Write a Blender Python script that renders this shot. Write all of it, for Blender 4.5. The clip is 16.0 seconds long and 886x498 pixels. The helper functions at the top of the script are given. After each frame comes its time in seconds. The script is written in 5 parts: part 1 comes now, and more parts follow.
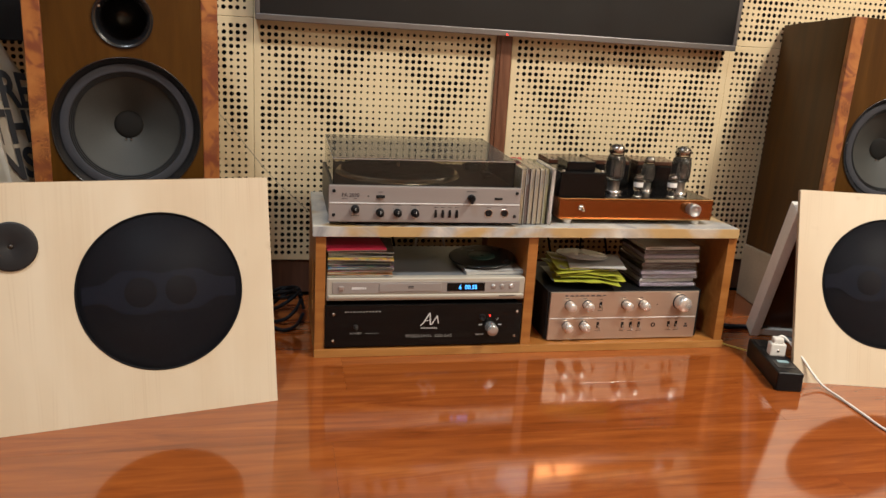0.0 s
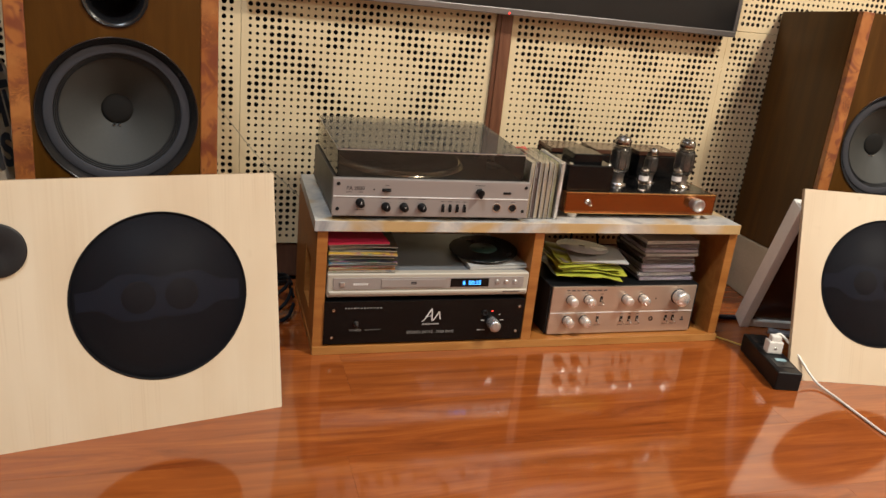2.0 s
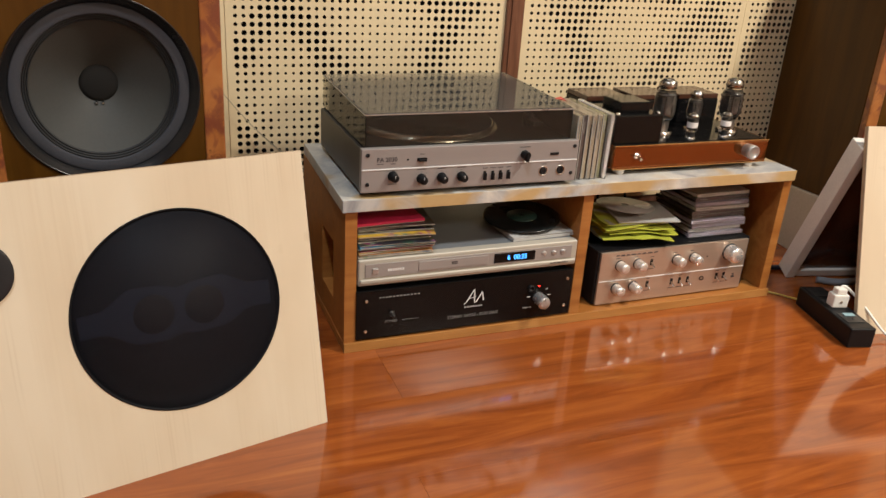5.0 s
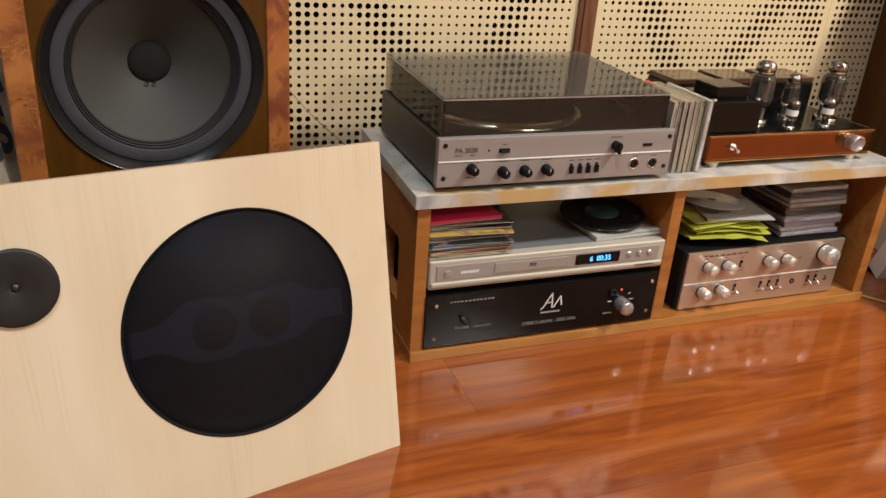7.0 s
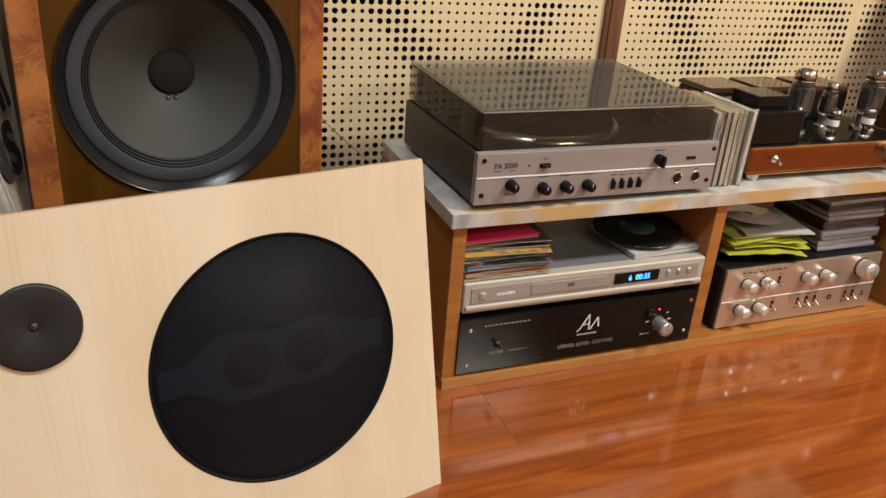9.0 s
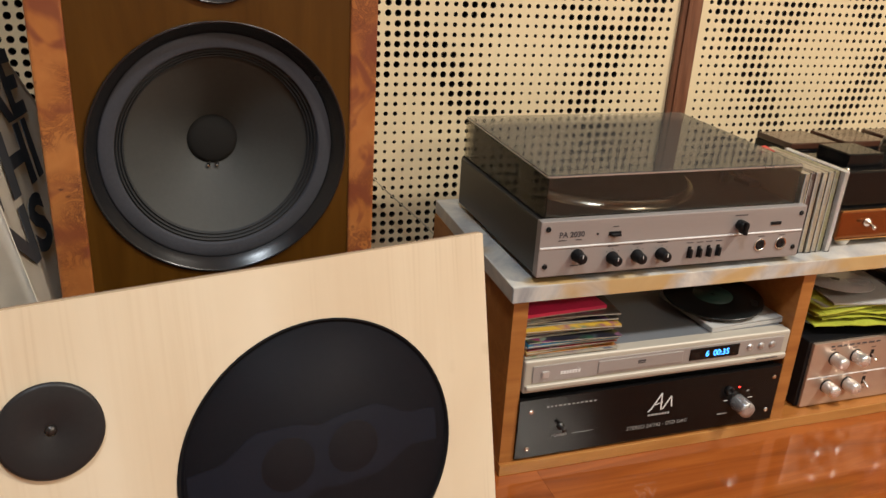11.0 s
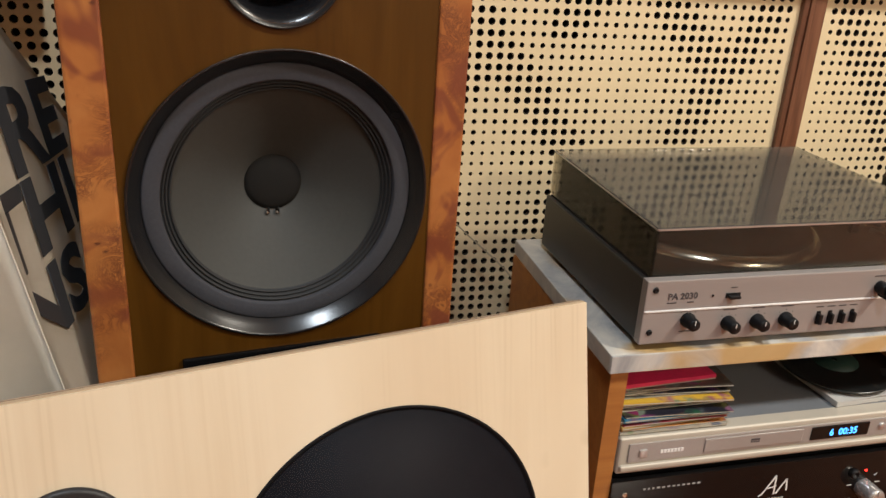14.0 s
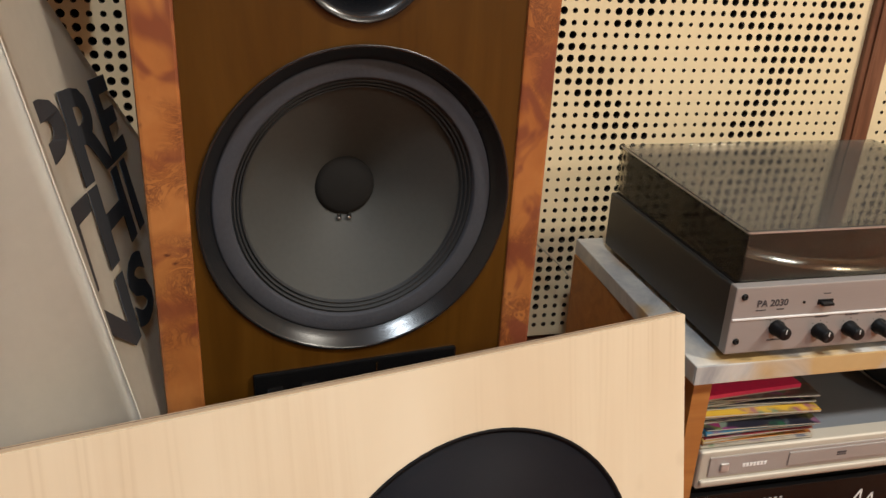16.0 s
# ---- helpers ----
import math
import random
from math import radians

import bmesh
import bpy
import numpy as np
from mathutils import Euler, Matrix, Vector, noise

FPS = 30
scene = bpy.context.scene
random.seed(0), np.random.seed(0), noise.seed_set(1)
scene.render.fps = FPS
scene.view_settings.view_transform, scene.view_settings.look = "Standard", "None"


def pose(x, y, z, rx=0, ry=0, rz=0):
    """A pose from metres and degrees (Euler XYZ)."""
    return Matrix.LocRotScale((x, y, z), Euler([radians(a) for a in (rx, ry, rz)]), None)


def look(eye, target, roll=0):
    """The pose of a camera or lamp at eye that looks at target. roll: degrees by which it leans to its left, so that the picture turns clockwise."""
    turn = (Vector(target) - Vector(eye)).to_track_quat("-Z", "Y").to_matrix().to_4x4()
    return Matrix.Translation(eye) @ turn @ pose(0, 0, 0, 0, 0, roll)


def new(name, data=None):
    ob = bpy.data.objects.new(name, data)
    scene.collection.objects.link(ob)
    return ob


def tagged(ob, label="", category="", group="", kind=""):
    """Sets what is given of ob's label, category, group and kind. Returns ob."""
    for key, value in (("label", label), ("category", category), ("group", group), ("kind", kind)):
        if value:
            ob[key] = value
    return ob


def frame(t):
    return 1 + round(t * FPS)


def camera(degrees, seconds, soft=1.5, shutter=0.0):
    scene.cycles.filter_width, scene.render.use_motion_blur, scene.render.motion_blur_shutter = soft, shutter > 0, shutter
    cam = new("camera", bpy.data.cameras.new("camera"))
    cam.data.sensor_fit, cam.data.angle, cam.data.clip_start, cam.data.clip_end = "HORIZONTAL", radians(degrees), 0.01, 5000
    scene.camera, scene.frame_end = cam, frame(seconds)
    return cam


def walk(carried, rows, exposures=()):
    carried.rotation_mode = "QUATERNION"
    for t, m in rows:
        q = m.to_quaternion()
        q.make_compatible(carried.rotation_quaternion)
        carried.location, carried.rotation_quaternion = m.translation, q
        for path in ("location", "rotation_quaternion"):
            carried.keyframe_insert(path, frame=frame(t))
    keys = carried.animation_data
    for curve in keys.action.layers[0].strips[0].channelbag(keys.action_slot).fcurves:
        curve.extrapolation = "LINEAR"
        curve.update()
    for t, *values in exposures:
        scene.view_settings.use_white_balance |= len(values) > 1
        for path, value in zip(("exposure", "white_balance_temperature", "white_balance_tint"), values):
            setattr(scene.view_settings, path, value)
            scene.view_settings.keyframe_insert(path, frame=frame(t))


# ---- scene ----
cam = camera(58.7, 16.0)
METRES, EYE, TILT, LEAN, TURN = 1.21, 0.686, 0.0, 0.0, -12.2
ROWS = [
    (0.0, 0.0, 0.0, 0.0, 0.9, -15.47, -3.25),
    (0.5, -0.0174, 0.038, -0.0139, 1.35, -15.8, -4.2),
    (1.0, -0.045, 0.0682, -0.0012, 1.28, -16.43, -5.44),
    (1.5, -0.0861, 0.0846, 0.0362, -0.17, -17.41, -6.0),
    (2.0, -0.1258, 0.079, 0.0591, -3.39, -19.23, -5.66),
    (2.5, -0.1766, 0.0761, 0.0664, -5.29, -20.97, -5.44),
    (3.0, -0.2101, 0.1045, 0.0628, -6.55, -21.39, -5.09),
    (5.5, -0.2697, 0.3049, 0.0298, -8.69, -23.54, -3.26),
    (6.0, -0.2819, 0.3396, 0.0265, -7.94, -24.32, -3.27),
    (6.5, -0.3073, 0.3675, 0.0178, -7.57, -24.65, -3.52),
    (7.0, -0.3304, 0.3959, 0.013, -7.73, -24.67, -3.84),
    (7.5, -0.3524, 0.416, 0.0066, -8.28, -24.65, -4.16),
    (8.0, -0.3667, 0.429, 0.007, -8.82, -24.57, -4.16),
    (8.5, -0.3814, 0.4466, 0.0025, -9.29, -24.54, -4.12),
    (11.0, -0.386, 0.5535, 0.0081, -5.87, -21.86, -3.07),
    (11.5, -0.3819, 0.5713, 0.0174, -4.54, -21.3, -2.72),
    (12.0, -0.3759, 0.5891, 0.0268, -2.85, -20.99, -2.69),
    (12.5, -0.369, 0.6021, 0.035, -1.81, -20.97, -2.97),
    (13.0, -0.3699, 0.615, 0.0332, -1.25, -20.82, -2.73),
    (13.5, -0.3816, 0.6475, 0.0178, -1.26, -20.92, -2.87),
    (14.0, -0.4053, 0.6697, 0.0089, -1.58, -21.55, -3.12),
    (14.5, -0.4185, 0.6845, 0.0083, -1.64, -22.14, -2.84),
    (15.0, -0.4333, 0.6959, 0.0073, -1.37, -22.39, -2.81),
    (15.5, -0.4451, 0.705, 0.0045, -0.97, -22.46, -2.59),
    (16.0, -0.4511, 0.7109, 0.0058, -0.49, -22.48, -2.44),
]
walk(cam, [(t, pose(0, 0, EYE, TILT, LEAN, TURN) @ pose(METRES * x, METRES * y, METRES * z, 90 + pitch, roll, yaw)) for t, x, y, z, yaw, pitch, roll in ROWS],
     exposures=[(0.0, -0.10), (3.2, -0.06), (8.5, 0.0), (11.0, 0.03), (16.0, 0.09)])

# ---- light ----
world = bpy.data.worlds.new("world")
scene.world = world
world.use_nodes = True
world.node_tree.nodes["Background"].inputs[0].default_value = (1.0, 0.85, 0.68, 1)
world.node_tree.nodes["Background"].inputs[1].default_value = 0.015


def area_lamp(name, eye, target, size, watts, colour):
    data = bpy.data.lights.new(name, "AREA")
    data.shape, data.size, data.energy, data.color = "DISK", size, watts, colour
    ob = new(name, data)
    ob.matrix_world = look(eye, target)
    return ob


WARM = (1.0, 0.932, 0.81)
LAMPS = [((1.85, 0.35, 2.55), 0.34, 94, WARM), ((-0.42, 0.42, 2.55), 0.30, 38, (0.82, 0.92, 1.0)), ((1.86, -1.94, 2.55), 0.85, 94, WARM)]
for spot, size, watts, colour in LAMPS:
    area_lamp("ceiling_lamp", spot, (spot[0], spot[1], 0), size, watts, colour)


# ---- materials ----
def nodes_of(name):
    m = bpy.data.materials.new(name)
    m.use_nodes = True
    nt = m.node_tree
    return m, nt, nt.nodes["Principled BSDF"]


def coords(nt, scale=(1, 1, 1), rand=True):
    """Object coordinates, scaled, and shifted by each object's own random number."""
    tc = nt.nodes.new("ShaderNodeTexCoord")
    mp = nt.nodes.new("ShaderNodeMapping")
    mp.inputs["Scale"].default_value = scale
    nt.links.new(tc.outputs["Object"], mp.inputs["Vector"])
    if rand:
        info = nt.nodes.new("ShaderNodeObjectInfo")
        mul = nt.nodes.new("ShaderNodeMath")
        mul.operation = "MULTIPLY"
        mul.inputs[1].default_value = 37.0
        nt.links.new(info.outputs["Random"], mul.inputs[0])
        nt.links.new(mul.outputs[0], mp.inputs["Location"])
    return mp.outputs[0]


def noise_tex(nt, vec, scale, detail=4, rough=0.55, distortion=0.0):
    n = nt.nodes.new("ShaderNodeTexNoise")
    n.inputs["Scale"].default_value, n.inputs["Detail"].default_value = scale, detail
    n.inputs["Roughness"].default_value, n.inputs["Distortion"].default_value = rough, distortion
    nt.links.new(vec, n.inputs["Vector"])
    return n.outputs["Fac"]


def ramp(nt, fac, stops):
    r = nt.nodes.new("ShaderNodeValToRGB")
    els = r.color_ramp.elements
    while len(els) < len(stops):
        els.new(0.5)
    for e, (at, c) in zip(els, stops):
        e.position, e.color = at, (*c, 1)
    nt.links.new(fac, r.inputs[0])
    return r.outputs[0]


def mix(nt, fac, a, b, mode="MIX"):
    m = nt.nodes.new("ShaderNodeMix")
    m.data_type, m.blend_type = "RGBA", mode
    if isinstance(fac, float):
        m.inputs[0].default_value = fac
    else:
        nt.links.new(fac, m.inputs[0])
    for i, s in ((6, a), (7, b)):
        if isinstance(s, tuple):
            m.inputs[i].default_value = (*s, 1)
        else:
            nt.links.new(s, m.inputs[i])
    return m.outputs[2]


def bump(nt, bsdf, height, strength, distance=0.001):
    b = nt.nodes.new("ShaderNodeBump")
    b.inputs["Strength"].default_value, b.inputs["Distance"].default_value = strength, distance
    nt.links.new(height, b.inputs["Height"])
    nt.links.new(b.outputs[0], bsdf.inputs["Normal"])


def spread(nt, fac, lo, hi):
    r = nt.nodes.new("ShaderNodeMapRange")
    r.inputs["To Min"].default_value, r.inputs["To Max"].default_value = lo, hi
    nt.links.new(fac, r.inputs[0])
    return r.outputs[0]


def plain(name, colour, rough=0.5, metal=0.0, vary=0.15, scale=40.0, relief=0.15, coat=0.0, stretch=(1, 1, 1), spec=0.5):
    """Paint, plastic or metal with blotches, fine grain and uneven gloss."""
    m, nt, b = nodes_of(name)
    v = coords(nt, stretch)
    big, fine = noise_tex(nt, v, scale * 0.2, 3), noise_tex(nt, v, scale * 6, 3)
    dark = tuple(c * (1 - vary) for c in colour)
    light = tuple(min(1, c * (1 + vary)) for c in colour)
    c = mix(nt, 0.3, ramp(nt, big, [(0.3, dark), (0.7, light)]), ramp(nt, fine, [(0.3, dark), (0.7, light)]))
    nt.links.new(c, b.inputs["Base Color"])
    nt.links.new(spread(nt, big, max(0.03, rough - 0.08), min(1, rough + 0.1)), b.inputs["Roughness"])
    b.inputs["Metallic"].default_value, b.inputs["Coat Weight"].default_value = metal, coat
    b.inputs["Coat Roughness"].default_value = 0.08
    b.inputs["Specular IOR Level"].default_value = spec
    if relief:
        bump(nt, b, fine, relief, 0.0004)
    return m


def wood(name, tones, rough=0.4, axis=0, fine=1.0, coat=0.0, relief=0.15, warp=1.2, spec=0.5):
    """Wood with long streaks along one axis."""
    m, nt, b = nodes_of(name)
    s = [9.0 * fine] * 3
    s[axis] = 0.9 * fine
    v = coords(nt, tuple(s))
    streak = noise_tex(nt, v, 2.2, 6, 0.6, warp)
    s2 = [70.0 * fine] * 3
    s2[axis] = 2.5 * fine
    pores = noise_tex(nt, coords(nt, tuple(s2)), 4.0, 4, 0.6)
    c = ramp(nt, streak, [(0.28, tones[0]), (0.5, tones[1]), (0.72, tones[2])])
    c = mix(nt, spread(nt, pores, 0.0, 0.5), c, tones[0])
    nt.links.new(c, b.inputs["Base Color"])
    nt.links.new(spread(nt, streak, rough - 0.05, rough + 0.08), b.inputs["Roughness"])
    b.inputs["Coat Weight"].default_value, b.inputs["Coat Roughness"].default_value = coat, 0.07
    b.inputs["Specular IOR Level"].default_value = spec
    if relief:
        bump(nt, b, pores, relief, 0.0004)
    return m


def pine_material():
    """Pale printed pine: calm cloudy ground, faint upright grain in a few places, some arched figure, small smudges."""
    m, nt, b = nodes_of("pale_pine_veneer")
    ground = noise_tex(nt, coords(nt, (1.0, 1.0, 0.35)), 7.0, 3, 0.5, 0.4)
    c = ramp(nt, ground, [(0.3, (0.590, 0.468, 0.325)), (0.5, (0.635, 0.524, 0.376)), (0.7, (0.675, 0.575, 0.430))])
    grain = noise_tex(nt, coords(nt, (60, 60, 1.3)), 1.6, 5, 0.65, 0.5)
    place = ramp(nt, noise_tex(nt, coords(nt, (1, 1, 0.25)), 9.0, 2), [(0.47, (0.02, 0.02, 0.02)), (0.68, (0.34, 0.34, 0.34))])
    c = mix(nt, mix(nt, 1.0, place, ramp(nt, grain, [(0.42, (0, 0, 0)), (0.68, (1, 1, 1))]), "MULTIPLY"), c, (0.52, 0.39, 0.255))
    w = nt.nodes.new("ShaderNodeTexWave")
    w.wave_type, w.bands_direction = "BANDS", "X"
    for key, value in (("Scale", 13.0), ("Distortion", 9.0), ("Detail", 2.0), ("Detail Scale", 0.6)):
        w.inputs[key].default_value = value
    nt.links.new(coords(nt, (1.0, 1.0, 0.13)), w.inputs["Vector"])
    lines = ramp(nt, w.outputs["Fac"], [(0.70, (0, 0, 0)), (0.92, (0.26, 0.26, 0.26)), (0.98, (0, 0, 0))])
    patch = ramp(nt, noise_tex(nt, coords(nt, (1, 1, 0.5)), 5.0, 2), [(0.47, (0, 0, 0)), (0.60, (1, 1, 1))])
    c = mix(nt, mix(nt, 1.0, lines, patch, "MULTIPLY"), c, (0.46, 0.34, 0.215))
    smudge = ramp(nt, noise_tex(nt, coords(nt), 21.0, 2), [(0.70, (0, 0, 0)), (0.80, (0.3, 0.3, 0.3))])
    c = mix(nt, smudge, c, (0.42, 0.32, 0.20))
    nt.links.new(c, b.inputs["Base Color"])
    nt.links.new(spread(nt, ground, 0.38, 0.52), b.inputs["Roughness"])
    bump(nt, b, grain, 0.04, 0.0004)
    return m


def floor_material():
    m, nt, b = nodes_of("lacquered_red_wood")
    v = coords(nt, (1.3, 11, 11))
    streak = noise_tex(nt, v, 2.0, 6, 0.62, 1.6)
    pores = noise_tex(nt, coords(nt, (4, 110, 60)), 3.0, 4, 0.6)
    c = ramp(nt, streak, [(0.27, (0.130, 0.026, 0.005)), (0.5, (0.265, 0.062, 0.011)), (0.73, (0.39, 0.112, 0.021))])
    c = mix(nt, spread(nt, pores, 0.0, 0.35), c, (0.16, 0.032, 0.012))
    info = nt.nodes.new("ShaderNodeObjectInfo")
    c = mix(nt, spread(nt, info.outputs["Random"], 0.0, 0.22), c, (0.38, 0.118, 0.024))
    nt.links.new(c, b.inputs["Base Color"])
    smear = noise_tex(nt, coords(nt, (1, 1, 1), False), 5.0, 4)
    nt.links.new(spread(nt, smear, 0.05, 0.15), b.inputs["Roughness"])
    b.inputs["Coat Weight"].default_value, b.inputs["Coat Roughness"].default_value = 0.5, 0.065
    bump(nt, b, noise_tex(nt, coords(nt, (2, 9, 1)), 3.0, 3), 0.025, 0.002)
    return m


def burl_material():
    """Orange veneer with clouds, and clusters of small dark curled eyes."""
    m, nt, b = nodes_of("burl_veneer")
    v = coords(nt, (1, 1, 1))
    cloud = noise_tex(nt, v, 16.0, 4, 0.55, 0.6)
    c = ramp(nt, cloud, [(0.3, (0.27, 0.082, 0.022)), (0.48, (0.36, 0.128, 0.034)), (0.7, (0.44, 0.175, 0.050))])
    fibre = noise_tex(nt, coords(nt, (90, 90, 22)), 3.0, 4, 0.6, 1.0)
    c = mix(nt, spread(nt, fibre, 0.0, 0.30), c, (0.23, 0.066, 0.018))
    curl = noise_tex(nt, v, 30.0, 4, 0.6, 4.5)
    lines = ramp(nt, curl, [(0.40, (0, 0, 0)), (0.47, (1, 1, 1)), (0.52, (0.25, 0.25, 0.25)), (0.58, (1, 1, 1)), (0.66, (0, 0, 0))])
    where = ramp(nt, noise_tex(nt, v, 11.0, 2, 0.5, 0.5), [(0.47, (0, 0, 0)), (0.56, (0.85, 0.85, 0.85))])
    c = mix(nt, mix(nt, 1.0, where, lines, "MULTIPLY"), c, (0.105, 0.026, 0.011))
    stain = ramp(nt, noise_tex(nt, v, 19.0, 2, 0.5, 1.2), [(0.52, (0, 0, 0)), (0.61, (0.85, 0.85, 0.85))])
    c = mix(nt, stain, c, (0.16, 0.040, 0.020))
    vo = nt.nodes.new("ShaderNodeTexVoronoi")
    vo.inputs["Scale"].default_value = 42.0
    nt.links.new(v, vo.inputs["Vector"])
    dots = ramp(nt, vo.outputs["Distance"], [(0.07, (0.9, 0.9, 0.9)), (0.15, (0, 0, 0))])
    c = mix(nt, mix(nt, 1.0, dots, ramp(nt, curl, [(0.45, (0, 0, 0)), (0.55, (1, 1, 1))]), "MULTIPLY"), c, (0.09, 0.022, 0.010))
    nt.links.new(c, b.inputs["Base Color"])
    nt.links.new(spread(nt, cloud, 0.24, 0.40), b.inputs["Roughness"])
    b.inputs["Coat Weight"].default_value = 0.25
    bump(nt, b, curl, 0.06, 0.0005)
    return m


def marble_material():
    m, nt, b = nodes_of("marble_film")
    v = coords(nt, (1, 1, 1))
    clouds = noise_tex(nt, v, 9.0, 6, 0.62, 1.6)
    spots = noise_tex(nt, v, 6.0, 3, 0.5, 0.8)
    c = ramp(nt, clouds, [(0.3, (0.20, 0.205, 0.22)), (0.46, (0.40, 0.395, 0.39)), (0.68, (0.62, 0.585, 0.52))])
    c = mix(nt, ramp(nt, spots, [(0.48, (0, 0, 0)), (0.60, (0.85, 0.85, 0.85))]), c, (0.48, 0.30, 0.10))
    nt.links.new(c, b.inputs["Base Color"])
    b.inputs["Roughness"].default_value = 0.28
    bump(nt, b, clouds, 0.05, 0.001)
    return m


def glass_material(name, colour, rough=0.02, ior=1.45):
    m, nt, b = nodes_of(name)
    b.inputs["Base Color"].default_value = (*colour, 1)
    b.inputs["Transmission Weight"].default_value, b.inputs["IOR"].default_value = 1.0, ior
    smear = noise_tex(nt, coords(nt), 14.0, 4)
    nt.links.new(spread(nt, smear, rough, rough + 0.05), b.inputs["Roughness"])
    return m


def smoked_material(name, dust_least, dust_most, tint):
    """Thin tinted acrylic: it dims what lies behind it without bending it, mirrors by its angle, and carries a little dust."""
    m, nt, b = nodes_of(name)
    out = nt.nodes["Material Output"]
    tr, gl, ms, fr = (nt.nodes.new(k) for k in ("ShaderNodeBsdfTransparent", "ShaderNodeBsdfGlossy", "ShaderNodeMixShader", "ShaderNodeFresnel"))
    df, dust = nt.nodes.new("ShaderNodeBsdfDiffuse"), nt.nodes.new("ShaderNodeMixShader")
    tr.inputs[0].default_value = (*tint, 1)
    df.inputs[0].default_value = (0.30, 0.275, 0.235, 1)
    fr.inputs[0].default_value = 1.28
    smear = noise_tex(nt, coords(nt), 9.0, 5)
    nt.links.new(spread(nt, smear, 0.03, 0.07), gl.inputs["Roughness"])
    nt.links.new(spread(nt, smear, dust_least, dust_most), dust.inputs[0])
    nt.links.new(tr.outputs[0], dust.inputs[1])
    nt.links.new(df.outputs[0], dust.inputs[2])
    nt.links.new(fr.outputs[0], ms.inputs[0])
    nt.links.new(dust.outputs[0], ms.inputs[1])
    nt.links.new(gl.outputs[0], ms.inputs[2])
    nt.links.new(ms.outputs[0], out.inputs[0])
    return m


def mesh_material():
    """Fine black punched grille: small open holes in staggered rows."""
    m, nt, b = nodes_of("grille_cloth")
    b.inputs["Base Color"].default_value = (0.0125, 0.0125, 0.0165, 1)
    b.inputs["Roughness"].default_value = 0.55
    b.inputs["Specular IOR Level"].default_value = 0.15
    vo = nt.nodes.new("ShaderNodeTexVoronoi")
    vo.inputs["Scale"].default_value, vo.inputs["Randomness"].default_value = 430.0, 0.0
    tc, mp = nt.nodes.new("ShaderNodeTexCoord"), nt.nodes.new("ShaderNodeMapping")
    mp.inputs["Rotation"].default_value = (0, 0, radians(31))
    nt.links.new(tc.outputs["Object"], mp.inputs["Vector"])
    nt.links.new(mp.outputs[0], vo.inputs["Vector"])
    nt.links.new(ramp(nt, vo.outputs["Distance"], [(0.28, (0.05, 0.05, 0.05)), (0.46, (0.50, 0.50, 0.50))]), b.inputs["Alpha"])
    bump(nt, b, vo.outputs["Distance"], 0.5, 0.0006)
    return m


def glow(name, colour, strength):
    m, nt, b = nodes_of(name)
    b.inputs["Base Color"].default_value = (0, 0, 0, 1)
    b.inputs["Emission Color"].default_value = (*colour, 1)
    b.inputs["Emission Strength"].default_value = strength
    return m


FLOOR_WOOD = floor_material()
BURL = burl_material()
MARBLE = marble_material()
SMOKED = smoked_material("smoked_acrylic", 0.14, 0.26, (0.82, 0.80, 0.755))
SMOKED_SIDE = smoked_material("smoked_acrylic_side", 0.02, 0.06, (0.78, 0.765, 0.72))
PUNCHED = mesh_material()
PANEL = plain("cream_panel_laminate", (0.71, 0.565, 0.35), 0.45, vary=0.06, scale=25, relief=0.1)
# Walls of the panel holes, darker than the panel face.
HOLE_WALL = plain("dark_hole_wall", (0.045, 0.028, 0.016), 0.85)
FELT = plain("black_felt", (0.012, 0.011, 0.010), 0.95)
PLASTER = plain("cream_plaster", (0.40, 0.34, 0.26), 0.8, vary=0.06, scale=6)
DARK_TRIM = wood("dark_trim_wood", [(0.05, 0.02, 0.012), (0.10, 0.042, 0.024), (0.16, 0.07, 0.04)], 0.4, axis=2)
POST_WOOD = wood("red_brown_trim", [(0.10, 0.035, 0.018), (0.19, 0.075, 0.038), (0.27, 0.115, 0.06)], 0.35, axis=2, fine=1.6)
PALE_WOOD = pine_material()
PLY_EDGE = wood("board_core_edge", [(0.36, 0.25, 0.16), (0.47, 0.35, 0.23), (0.55, 0.42, 0.29)], 0.7, axis=0)
SHELF_WOOD = wood("honey_board", [(0.25, 0.085, 0.016), (0.37, 0.142, 0.030), (0.46, 0.20, 0.052)], 0.42, axis=0, fine=1.5)
EDGE_WOOD = wood("light_honey_band", [(0.30, 0.125, 0.028), (0.44, 0.205, 0.055), (0.52, 0.27, 0.085)], 0.36, axis=0, fine=1.8)
SPEAKER_WOOD = wood("brown_veneer", [(0.044, 0.016, 0.0016), (0.071, 0.0275, 0.0028), (0.097, 0.040, 0.0046)], 0.34, axis=2, coat=0.03, relief=0.05, spec=0.22)
BLACK_PLASTIC = plain("black_plastic", (0.007, 0.007, 0.008), 0.4, spec=0.2)
BLACK_GLOSS = plain("black_gloss", (0.005, 0.0048, 0.005), 0.13, relief=0.02, spec=0.22)
MAT_RUBBER = plain("matt_rubber", (0.010, 0.010, 0.010), 0.85, spec=0.1)
RUBBER = plain("black_rubber", (0.008, 0.008, 0.009), 0.24, vary=0.3, relief=0.05)
CABLE_BLACK = plain("matt_black_cable", (0.006, 0.006, 0.008), 0.6, spec=0.2)
GASKET = plain("grey_gasket", (0.041, 0.041, 0.048), 0.8, vary=0.22, scale=60, relief=0.7, spec=0.25)
CONE = plain("grey_paper_cone", (0.043, 0.0425, 0.039), 0.6, vary=0.14, relief=0.2, spec=0.3)
